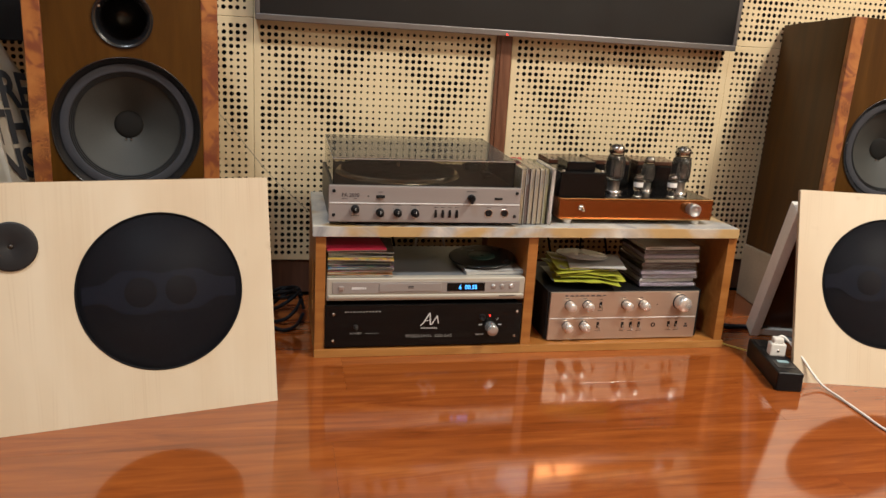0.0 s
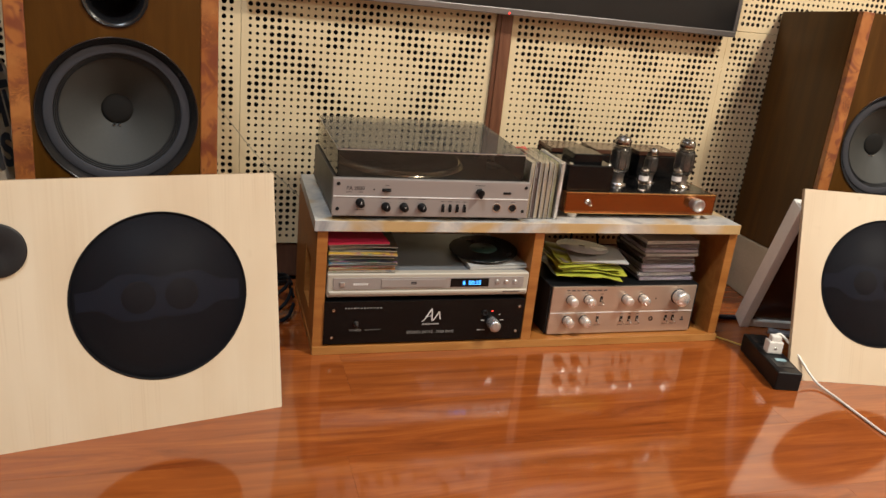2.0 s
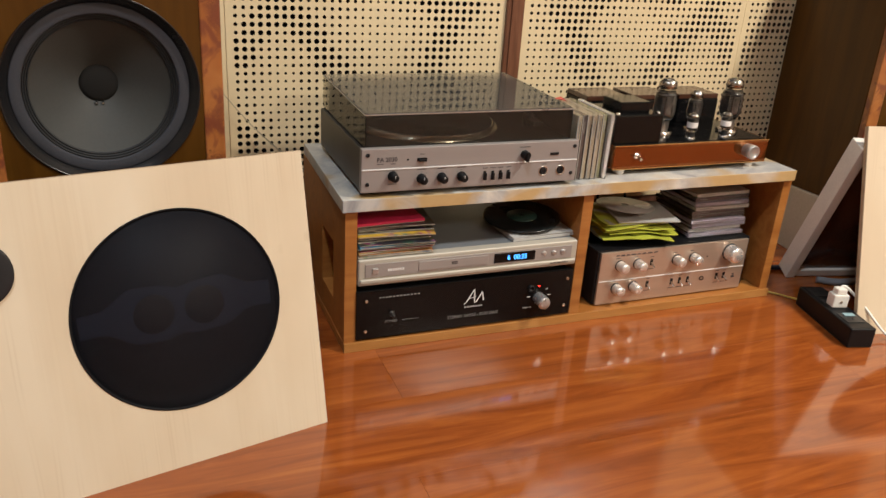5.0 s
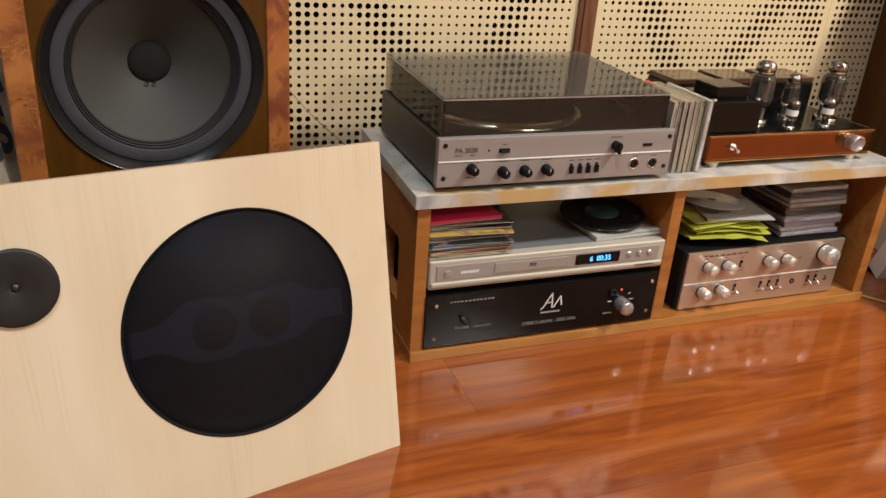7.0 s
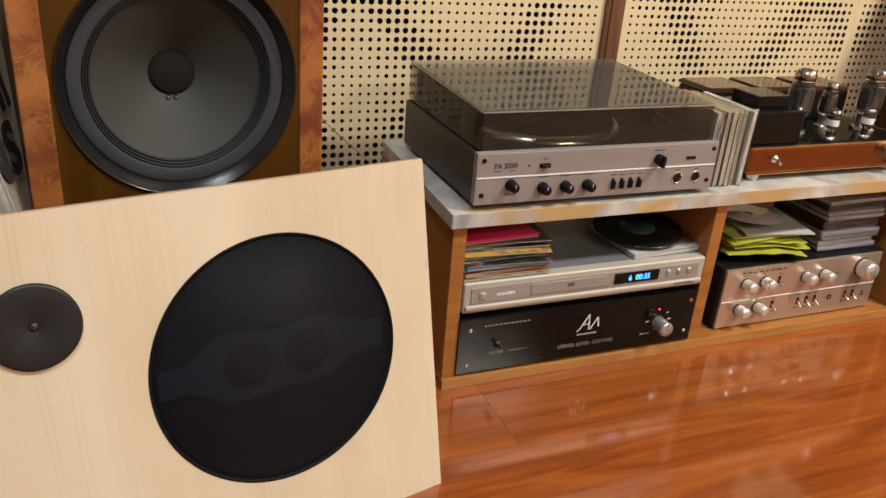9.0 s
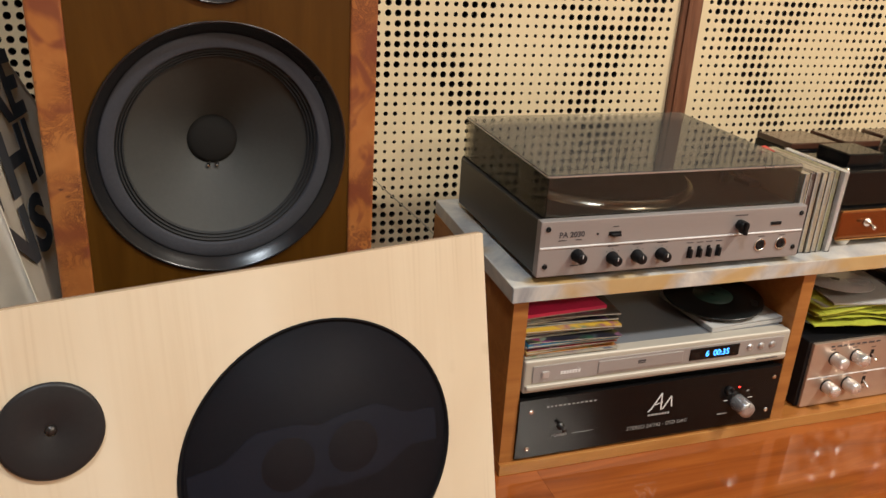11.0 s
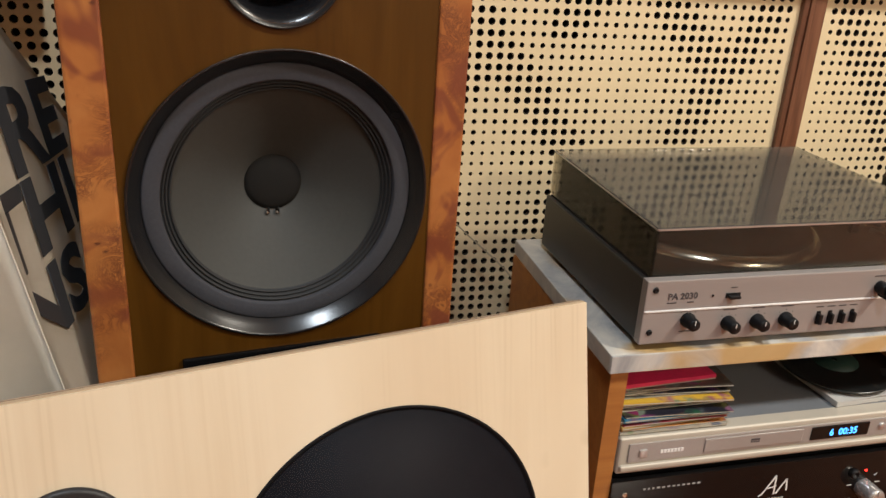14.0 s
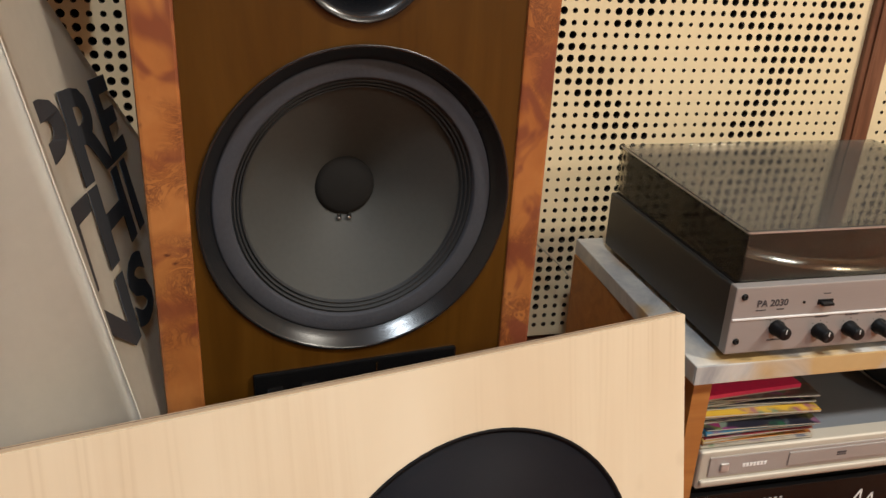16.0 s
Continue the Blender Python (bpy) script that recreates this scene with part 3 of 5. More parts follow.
# ---- pale baffle boards that lean in front ----
def baffle_board(m, label, w, h, big, small, tilt):
    """A board standing on its lower edge; x runs along it from its inner lower corner at 0 to the far end; it leans back by tilt."""
    t = thing("baffle_board", m, label, "loudspeaker baffle", "pair of baffle boards")
    lean = Matrix.Rotation(radians(-tilt), 4, "X")
    holes = [(big[0], big[1], big[2]), (small[0], small[1], small[2])]
    xs = min(0, w)
    part("board", plate_with_holes(abs(w), h, 0.011, [(x - xs, z, r) for x, z, r in holes]), PALE_WOOD, t, "pale pine-faced board", lean @ Matrix.Translation((xs, 0, 0)))
    for edge in (box(xs + 0.001, xs + abs(w) - 0.001, 0.0022, 0.0098, h - 0.001, h + 0.0008), box(xs - 0.0008, xs + 0.001, 0.0022, 0.0098, 0, h), box(xs + abs(w) - 0.001, xs + abs(w) + 0.0008, 0.0022, 0.0098, 0, h)):
        part("edge", edge, PLY_EDGE, t, "raw board edge", lean)
    part("glue_line", box(xs + 0.002, xs + abs(w) - 0.002, 0.0070, 0.0077, h, h + 0.0010), DARK_TRIM, t, "dark glue line along the top edge", lean)
    bx, bz, br = big
    mb = lean @ Matrix.Translation((bx, 0, bz)) @ FRONT
    driver = part("driver", lathe([(br + 0.0012, 0.0002), (br + 0.0012, 0.0008), (br - 0.0008, 0.0010), (br - 0.0016, -0.0005), (br - 0.0055, -0.004)], 80, mb), DRIVER_RIM, t, "large round black driver")
    part("driver_cone", lathe([(br - 0.0055, -0.004), (br * 0.93, -0.010), (br * 0.85, -0.0135), (br * 0.62, -0.016), (br * 0.3, -0.018), (0, -0.0185)], 80, mb), MESH_CLOTH, driver, "glossy dark flat cone")
    hw = br * 0.93
    outline = []
    for side in (-1, 1):
        for k in range(41):
            x = side * hw * (k / 20 - 1)
            a = min(1.0, max(0.0, (0.80 - abs(x) / hw) / 0.36))
            waist = 0.005 * math.exp(-(x / 0.014) ** 2) + 0.002 * math.sin(40 * x + side)
            outline.append((x * 1.0, side * (0.0165 + 0.021 * a * a * (3 - 2 * a) - waist)))
    bm = bmesh.new()
    face = bm.faces.new([bm.verts.new((x, y, -0.0105)) for x, y in outline])
    made = bmesh.ops.extrude_face_region(bm, geom=[face])
    bmesh.ops.translate(bm, verts=[v for v in made["geom"] if isinstance(v, bmesh.types.BMVert)], vec=(0, 0, 0.002))
    bmesh.ops.recalc_face_normals(bm, faces=bm.faces)
    bridge = part("driver_bridge", moved(bm, mb), BRIDGE, driver, "dark blue-grey bridge across the cone")
    for dx in (-0.034, 0.034):
        part("bridge_disc", lathe([(0.027, -0.0088), (0.0268, -0.0082), (0, -0.0082)], 40, mb @ Matrix.Translation((dx, 0, 0))), BRIDGE_DISC, bridge, "dark round magnet")
    part("driver_grille", lathe([(0, -0.0010), (br - 0.0014, -0.0010), (br - 0.0014, -0.0016), (0, -0.0016)], 72), PUNCHED, driver, "fine black mesh grille", mb)
    sx, sz, sr = small
    ms = lean @ Matrix.Translation((sx, 0, sz)) @ FRONT
    tw = part("tweeter", lathe([(sr + 0.001, -0.001), (sr + 0.001, 0.0035), (sr - 0.002, 0.0045), (sr * 0.5, 0.002), (sr * 0.2, 0.0008), (sr * 0.12, 0.0)], 48, ms), TWEETER, t, "small round dark grey tweeter")
    part("tweeter_dome", lathe([(sr * 0.11, 0), (sr * 0.08, 0.002), (0, 0.0026)], 24, ms), ANODE, tw)
    return t


baffle_board(pose(-0.0025, 1.3790, 0, 0, 0, 12.39), "pale wooden baffle board with a large black driver, leaning", -0.62, 0.4174, (-0.1943, 0.2216, 0.1384), (-0.4233, 0.3136, 0.0398), 12.58)
baffle_board(pose(1.086, 1.377, 0, 0, 0, -13), "pale wooden baffle board with black driver beside the power strip", 0.62, 0.417, (0.195, 0.223, 0.1395), (0.42, 0.314, 0.0395), 18)
frame_ = thing("picture_frame", pose(1.148, 1.64, 0, 0, 0, -13), "thick white picture frame with dark glass, leaning on the baffle board", "picture frame")
LEAN_FORWARD = Matrix.Rotation(radians(22), 4, "X")
for name, bm in (("side_bar", box(0, 0.022, 0, 0.042, 0, 0.375, 0.002)), ("side_bar", box(0.378, 0.40, 0, 0.042, 0, 0.375, 0.002)),
                 ("bottom_bar", box(0.022, 0.378, 0.004, 0.042, 0, 0.020, 0.002)), ("top_bar", box(0.022, 0.378, 0.004, 0.042, 0.355, 0.375, 0.002))):
    part(name, bm, WHITE_PLASTIC, frame_, "whitish frame bar", LEAN_FORWARD)
part("pane", box(0.022, 0.378, 0.012, 0.016, 0.020, 0.355), BROWN_GLOSS, frame_, "dark glossy pane", LEAN_FORWARD)


# ---- television ----
def television():
    t = thing("television", pose(-0.055, 1.955, 0.688, 0, 0.45, 0), "large flat black television hung on the wall", "television")
    w, h, d = 1.235, 0.71, 0.03
    part("body", box(0, w, 0.004, d + 0.012, 0, h, 0.003), BLACK_PLASTIC, t)
    part("wall_mount", box(0.3, 0.9, d + 0.012, 0.047, 0.2, 0.5), BLACK_PLASTIC, t)
    for x0, x1, z0, z1 in ((0, w, -0.001, 0.014), (0, w, h - 0.012, h + 0.001), (-0.001, 0.010, 0.014, h - 0.012), (w - 0.010, w + 0.001, 0.014, h - 0.012)):
        part("bezel", box(x0, x1, -0.003, d, z0, z1, 0.002), BEZEL, t, "thin grey metal bezel")
    part("screen", box(0.010, w - 0.010, 0.0, 0.004, 0.014, h - 0.012), SCREEN, t, "black glossy screen, off")
    part("standby_light", lathe([(0.002, 0), (0.002, 0.001), (0, 0.0014)], 12, Matrix.Translation((w * 0.492, -0.003, 0.003)) @ FRONT), RED_GLOW, t, "tiny red standby light")


television()


# ---- low rack ----
def rack():
    t = thing("low_rack", pose(0.0735, 1.5765, 0), "low honey-coloured wooden rack with two open bays", "shelf")
    w, d, h = 0.956, 0.338, 0.2675
    base = part("base_board", box(-0.001, w + 0.001, -0.003, d, 0, 0.018, 0.001), SHELF_WOOD, t)
    part("edge_band", box(-0.001, w + 0.001, -0.0055, -0.003, 0.0003, 0.0177, 0.0006), EDGE_WOOD, base, "lighter honey edge band")
    part("side_panel", merge(box(0, 0.021, 0.0005, 0.082, 0.018, h, 0.0005), box(0, 0.021, 0.168, d, 0.018, h, 0.0005), box(0, 0.021, 0.082, 0.168, 0.018, 0.07, 0), box(0, 0.021, 0.082, 0.168, 0.182, h, 0)), SHELF_WOOD, t, "honey-coloured side panel with a cut-out")
    part("side_panel", box(w - 0.021, w, 0.0005, d, 0.018, h, 0.001), SHELF_WOOD, t)
    part("divider", box(0.457, 0.479, 0.0005, d, 0.018, h, 0.001), SHELF_WOOD, t)


rack()
top = thing("marble_top", pose(0, 0, 0), "white and ochre marble-pattern top on the rack", "worktop")


def skewed(bm):
    """The left end runs slightly askew."""
    for v in bm.verts:
        if v.co.x < 0.1:
            v.co.x += 0.009 * (v.co.y - 1.568) / 0.35
    return bm


part("board", skewed(box(0.0665, 1.027, 1.5705, 1.918, 0.268, 0.290, 0.0015)), MARBLE, top)
part("edge_band", skewed(box(0.0668, 1.0267, 1.568, 1.5705, 0.2683, 0.2897, 0.0008)), MARBLE, top, "pale marble-pattern edge band")


# ---- hi-fi units; each stands with its front at local y 0 ----
def bars(parent, x0, x1, z, h, material, n=5, seed=1, y=-0.0004):
    """Small unreadable print as a row of short bars."""
    r = random.Random(seed)
    x, gap, out = x0, (x1 - x0) * 0.04, []
    while x < x1 - gap:
        w = min(x1 - x, (x1 - x0) / n * r.uniform(0.6, 1.2))
        out.append(box(x, x + w, y, 0.0002, z - h / 2, z + h / 2))
        x += w + gap
    return part("print", merge(*out), material, parent)


def screw(parent, x, z, r=0.0032, material=None):
    s = part("screw", lathe([(r, 0), (r, 0.0008), (r * 0.8, 0.0018), (r * 0.35, 0.0019), (r * 0.3, 0.001), (0, 0.001)], 14, Matrix.Translation((x, 0, z)) @ FRONT), material or BLACK_PLASTIC, parent)
    return s


def label_text(parent, text, x, z, size, material, align="LEFT", squash=1.0, bold=0.0):
    return part("lettering", moved(lettering(text, size, 0.0002, align, squash, bold), Matrix.Translation((x, -0.0003, z))), material, parent)


def record_player():
    t = thing("record_player", pose(0.098, 1.573, 0.290), "silver-fronted record player under a closed smoked dust cover", "record player")
    w, zb, zt = 0.404, 0.009, 0.084
    panel = part("front_panel", box(0, w, 0, 0.012, zb, zt, 0.0015), SILVER, t, "brushed silver control panel")
    part("groove", box(0.001, w - 0.001, -0.0012, 0.001, zb + 0.0385, zb + 0.0405, 0.0004), PRINT_WHITE, panel)
    part("body", box(0.003, w - 0.003, 0.012, 0.308, zb - 0.002, zt - 0.003, 0.003), CHARCOAL, t, "charcoal lacquered case")
    part("deck", box(0.008, w - 0.008, 0.016, 0.303, zt - 0.003, zt - 0.0015, 0.0005), DECK, t, "dark satin deck plate")
    for x in (0.04, w - 0.04):
        for y in (0.04, 0.27):
            part("foot", lathe([(0.014, 0), (0.014, 0.006), (0.012, 0.0075), (0, 0.0075)], 20, Matrix.Translation((x, y, 0))), BLACK_PLASTIC, t)
    for x, z in ((0.0105, 0.0645), (0.0105, 0.0145), (0.3955, 0.0645), (0.3935, 0.0145)):
        screw(panel, x, zb + z, 0.0036)
    label_text(panel, "PA 2030", 0.026, zb + 0.0525, 0.0105, PRINT_DARK, squash=0.98, bold=0.00018)
    bars(panel, 0.026, 0.037, zb + 0.0485, 0.0012, PRINT_DARK, 4, 2)
    bars(panel, 0.050, 0.058, zb + 0.0485, 0.0012, PRINT_DARK, 3, 3)
    part("indicator", knob(0.080, zb + 0.0545, 0.0015, 0.001, seg=10), BLACK_PLASTIC, panel)
    part("slide_switch", merge(box(0.096, 0.114, -0.0008, 0.001, zb + 0.0505, zb + 0.0565, 0.0006), box(0.098, 0.111, -0.007, 0, zb + 0.0515, zb + 0.0545, 0.0008)), BLACK_PLASTIC, panel)
    bars(panel, 0.101, 0.109, zb + 0.063, 0.0012, PRINT_DARK, 3, 4)
    sel = part("selector_knob", knob(0.296, zb + 0.0535, 0.0076, 0.012), BLACK_PLASTIC, panel)
    part("pointer", box(0.2935, 0.2985, -0.016, -0.002, zb + 0.0435, zb + 0.061, 0.001), BLACK_PLASTIC, sel)
    bars(panel, 0.286, 0.306, zb + 0.067, 0.0013, PRINT_DARK, 4, 5)
    part("slot", box(0.347, 0.364, -0.0015, 0.001, zb + 0.050, zb + 0.0545, 0.0008), BLACK_PLASTIC, panel)
    for n, (x, z) in enumerate(((0.054, 0.0275), (0.105, 0.0205), (0.1415, 0.0205), (0.178, 0.0205))):
        k = part("knob", lathe([(0.0086, 0), (0.0086, 0.0035), (0.0074, 0.0045), (0.0070, 0.0155), (0.0060, 0.0168), (0, 0.0168)], 26, Matrix.Translation((x, 0, zb + z)) @ FRONT), BLACK_PLASTIC, panel, "black control knob")
        part("tick", box(x - 0.0004, x + 0.0004, -0.0171, -0.0166, zb + z + 0.001, zb + z + 0.006), PRINT_WHITE, k)
        bars(panel, x - 0.008, x + 0.008, zb + (0.0135 if n == 0 else 0.0365), 0.0013, PRINT_DARK, 3, 6 + n)
        for q in (-1, 0, 1):
            part("scale_dot", knob(x + q * 0.0085, zb + z + 0.0115 - abs(q) * 0.003, 0.0006, 0.0003, seg=8), PRINT_DARK, panel)
    for x in (0.222, 0.237, 0.252, 0.267):
        part("key_switch", merge(box(x - 0.0026, x + 0.0026, -0.0008, 0.001, zb + 0.0105, zb + 0.027, 0.0005), box(x - 0.0021, x + 0.0021, -0.0065, 0, zb + 0.012, zb + 0.0245, 0.001)), BLACK_PLASTIC, panel)
        bars(panel, x - 0.005, x + 0.005, zb + 0.0325, 0.0012, PRINT_DARK, 3, int(x * 1000))
    for x in (0.336, 0.3705):
        m = Matrix.Translation((x, 0, zb + 0.0215)) @ FRONT
        sock = part("socket", lathe([(0.0092, 0), (0.0092, 0.001), (0.0084, 0.0018), (0.0074, 0.001), (0.0072, 0.0002), (0, 0.0002)], 28, m), CHROME, panel, "round metal headphone socket")
        part("socket_insert", lathe([(0.0070, 0.0004), (0.0068, 0.0012), (0.004, 0.0012), (0.003, 0.0006), (0, 0.0006)], 22, m), BLACK_PLASTIC, sock)
        bars(panel, x - 0.005, x + 0.005, zb + 0.034, 0.0012, PRINT_DARK, 2, int(x * 900))
    # platter and arm
    pm = Matrix.Translation((0.163, 0.162, zt - 0.003))
    platter = part("platter", lathe([(0, 0.012), (0.006, 0.012), (0.006, 0.0105), (0.127, 0.0105), (0.1285, 0.0118), (0.131, 0.0116), (0.1345, 0.0095), (0.1375, 0.0065), (0.1395, 0.003), (0.140, 0.001), (0.138, 0)], 96, pm), PLATTER, t, "metal turntable platter")
    part("mat", lathe([(0, 0.0142), (0.045, 0.0142), (0.047, 0.0150), (0.126, 0.0150), (0.127, 0.0107)], 80, pm), MAT_RUBBER, platter, "black rubber mat")
    part("spindle", lathe([(0.0036, 0.0142), (0.0036, 0.025), (0.002, 0.028), (0, 0.0285)], 16, pm), CHROME, platter)
    arm = part("tonearm", tube([(0.352, 0.235, zt + 0.026), (0.352, 0.16, zt + 0.027), (0.350, 0.10, zt + 0.026), (0.340, 0.065, zt + 0.024)], 0.0042, 10), BLACK_PLASTIC, t, "dark tonearm at rest")
    part("pivot", lathe([(0.022, -0.002), (0.022, 0.012), (0.012, 0.014), (0.010, 0.034), (0, 0.036)], 28, Matrix.Translation((0.352, 0.235, zt))), BLACK_PLASTIC, arm)
    part("headshell", box(0.327, 0.347, 0.035, 0.068, zt + 0.018, zt + 0.026, 0.002), BLACK_PLASTIC, arm)
    part("arm_rest", box(0.347, 0.357, 0.115, 0.123, zt - 0.003, zt + 0.022, 0.001), BLACK_PLASTIC, t)
    # smoked cover, one sheet on each side
    x0, x1, y0, y1, z0, z1, s = 0.008, w - 0.014, 0.011, 0.306, zt + 0.0005, 0.1393, 0.0025

    def rising(bm):
        """The lid stands a little higher at the back, by its hinges."""
        for v in bm.verts:
            v.co.z += (0.0072 * (v.co.y - y0) / (y1 - y0) + 0.0012 * v.co.x / w) * max(0.0, (v.co.z - z0) / (z1 - z0))
        return bm

    cover = part("dust_cover", rising(box(x0, x1, y0, y1, z1 - s, z1, 0.001)), SMOKED, t, "smoked transparent dust cover")
    for name, b in (("cover_front", box(x0 + s, x1 - s, y0, y0 + s, z0, z1 - s)), ("cover_back", box(x0 + s, x1 - s, y1 - s, y1, z0, z1 - s)),
                    ("cover_side", box(x0, x0 + s, y0, y1, z0, z1 - s)), ("cover_side", box(x1 - s, x1, y0, y1, z0, z1 - s))):
        part(name, rising(b), SMOKED_SIDE, cover)
    # Metal strips stand in for the highlight on the lid's rounded edges.
    part("cover_rim", rising(merge(box(x0 + 0.001, x1 - 0.001, y0 - 0.0006, y0 + 0.0006, z1 - 0.003, z1 - 0.0012), box(x0 - 0.0004, x0 + 0.0006, y0, y1, z1 - 0.0028, z1 - 0.0014))), SATIN, cover, "bright strip in place of the highlight on the cover edge")


record_player()


def disc_player():
    t = thing("disc_player", pose(0.097, 1.575, 0.1225), "silver disc player with a lit blue display", "disc player")
    w, h = 0.432, 0.054
    part("case", box(0.004, w - 0.004, 0.018, 0.255, 0.004, h, 0.002), DVD_TOP, t, "grey painted steel case")
    face = box(0, w, 0, 0.022, 0.004, h, 0.004, 3)
    part("face", face, DVD_CREAM, t, "pearl silver rounded front")
    part("lower_lip", box(0.003, w - 0.003, -0.004, 0.004, 0.0095, 0.0175, 0.003, 3), DVD_CREAM, t, "pearl rim")
    recess = part("recess_panel", box(0.012, w - 0.012, -0.0016, 0.004, 0.0205, 0.046, 0.001), DVD_SILVER, t, "grey satin band")
    part("power_button", box(0.025, 0.0355, -0.004, 0, 0.0275, 0.0375, 0.0015), SATIN, recess)
    part("maker_mark", merge(*[box(0.053 + k * 0.0044, 0.0562 + k * 0.0044, -0.0022, -0.001, 0.0300, 0.0345) for k in range(7)]), PRINT_WHITE, recess)
    tray = part("disc_tray", box(0.110, 0.245, -0.0030, 0, 0.0245, 0.0425, 0.001), DVD_SILVER, recess, "closed disc tray")
    part("tray_mark", merge(box(0.172, 0.184, -0.0034, -0.0028, 0.0345, 0.0372), box(0.172, 0.184, -0.0034, -0.0028, 0.0318, 0.0335)), PRINT_DARK, tray)
    disp = part("display", box(0.257, 0.341, -0.0028, 0, 0.0245, 0.0430, 0.0008), BLACK_GLOSS, recess, "dark display window")
    part("digits", moved(lettering("6  00:35", 0.0135, 0.0002, "LEFT", 0.92, 0.0002), Matrix.Translation((0.283, -0.0031, 0.0290))), CYAN_GLOW, disp, "glowing blue digits")
    for x in (0.360, 0.380, 0.400):
        part("button", knob(x, 0.0345, 0.0052, 0.003, -0.0012, 24, 0.3), SATIN, recess)
    bars(t, 0.374, 0.412, 0.0135, 0.002, PRINT_DARK, 4, 31, -0.0045)
    for x in (0.03, w - 0.04):
        for y in (0.03, 0.22):
            part("foot", lathe([(0.011, -0.0015), (0.011, 0.004), (0, 0.004)], 18, Matrix.Translation((x, y, -0.004))), BLACK_PLASTIC, t)


disc_player()


def converter():
    t = thing("audio_converter", pose(0.0945, 1.574, 0.018), "black digital audio converter with a silver selector knob", "audio converter")
    w, zb, zt = 0.433, 0.004, 0.099
    face = part("front_panel", box(0, w, 0, 0.008, zb, zt, 0.001), BLACK_GLOSS, t, "glossy black front panel")
    part("case", box(0.006, w - 0.006, 0.008, 0.27, zb + 0.001, zt - 0.002, 0.002), BLACK_PLASTIC, t)
    for x in (0.04, w - 0.04):
        for y in (0.04, 0.23):
            part("foot", lathe([(0.015, 0), (0.015, 0.005), (0, 0.005)], 18, Matrix.Translation((x, y, 0))), BLACK_PLASTIC, t)
    for x, z in ((0.0185, 0.0755), (0.0175, 0.0155), (0.4215, 0.0765), (0.4195, 0.0185)):
        screw(face, x, zb + z, 0.0035, CHROME)
    bars(face, 0.042, 0.122, zb + 0.080, 0.0021, PRINT_GREY, 22, 41)
    lever = part("power_switch", lathe([(0.0055, 0), (0.0055, 0.002), (0.003, 0.003), (0.0024, 0.010), (0.0032, 0.013), (0, 0.014)], 18, Matrix.Translation((0.066, 0, zb + 0.046)) @ FRONT), ANODE, face, "small metal toggle switch")
    label_text(face, "POWER", 0.0655, zb + 0.0285, 0.0072, PRINT_GREY, "CENTER", 1.0, -0.0001)
    part("print", box(0.086, 0.118, -0.0003, 0.0002, zb + 0.0305, zb + 0.0309), PRINT_GREY, face)
    part("input_jack", lathe([(0.0068, 0), (0.0068, 0.003), (0.0055, 0.0042), (0.004, 0.0042), (0.0036, 0.001), (0, 0.001)], 24, Matrix.Translation((0.343, 0, zb + 0.064)) @ FRONT), BLACK_PLASTIC, face, "small black round jack")
    # emblem: a tall slanting stroke with a crossbar, joined to two lower peaks
    strokes = []
    for x0, x1, z0, z1, h in ((0.2055, 0.2105, 0.0465, 0.0500, 0.0008), (0.2105, 0.2255, 0.0500, 0.0760, 0.0011), (0.2255, 0.2275, 0.0760, 0.0475, 0.0011), (0.2130, 0.2290, 0.0565, 0.0600, 0.0007), (0.2300, 0.2420, 0.0480, 0.0690, 0.0011), (0.2420, 0.2450, 0.0690, 0.0510, 0.0011)):
        dx, dz = x1 - x0, z1 - z0
        strokes.append(moved(box(0, math.hypot(dx, dz), -0.0004, 0.0002, -h, h), Matrix.Translation((x0, 0, zb + z0)) @ Matrix.Rotation(-math.atan2(dz, dx), 4, "Y")))
    part("emblem", merge(*strokes), PRINT_WHITE, face, "white angular emblem")
    bars(face, 0.207, 0.245, zb + 0.0405, 0.0030, PRINT_GREY, 8, 44)
    label_text(face, "STEREO 24/192 - DSD DAC", 0.226, zb + 0.0195, 0.0088, PRINT_GREY, "CENTER", 1.0, -0.00012)
    k = part("selector_knob", lathe([(0.0125, 0), (0.0125, 0.024), (0.0115, 0.0265), (0.003, 0.0265), (0, 0.0260)], 40, Matrix.Translation((0.362, 0, zb + 0.041)) @ FRONT), SATIN, face, "machined aluminium knob")
    part("pointer", box(0.3615, 0.3625, -0.0269, -0.0263, zb + 0.046, zb + 0.053), PRINT_DARK, k)
    part("indicator", knob(0.3605, zb + 0.067, 0.0016, 0.001, seg=12), RED_GLOW, face, "tiny red light")
    for a in (0, 38, 142, 180):
        c, s_ = math.cos(radians(a)), math.sin(radians(a))
        part("tick", moved(box(0.018, 0.0255 if a in (0, 180) else 0.0225, -0.0003, 0.0002, -0.0006, 0.0006), Matrix.Translation((0.362, 0, zb + 0.046)) @ Matrix.Rotation(radians(-a), 4, "Y")), PRINT_WHITE, face)
    bars(face, 0.330, 0.349, zb + 0.0235, 0.0022, PRINT_GREY, 6, 45)


converter()


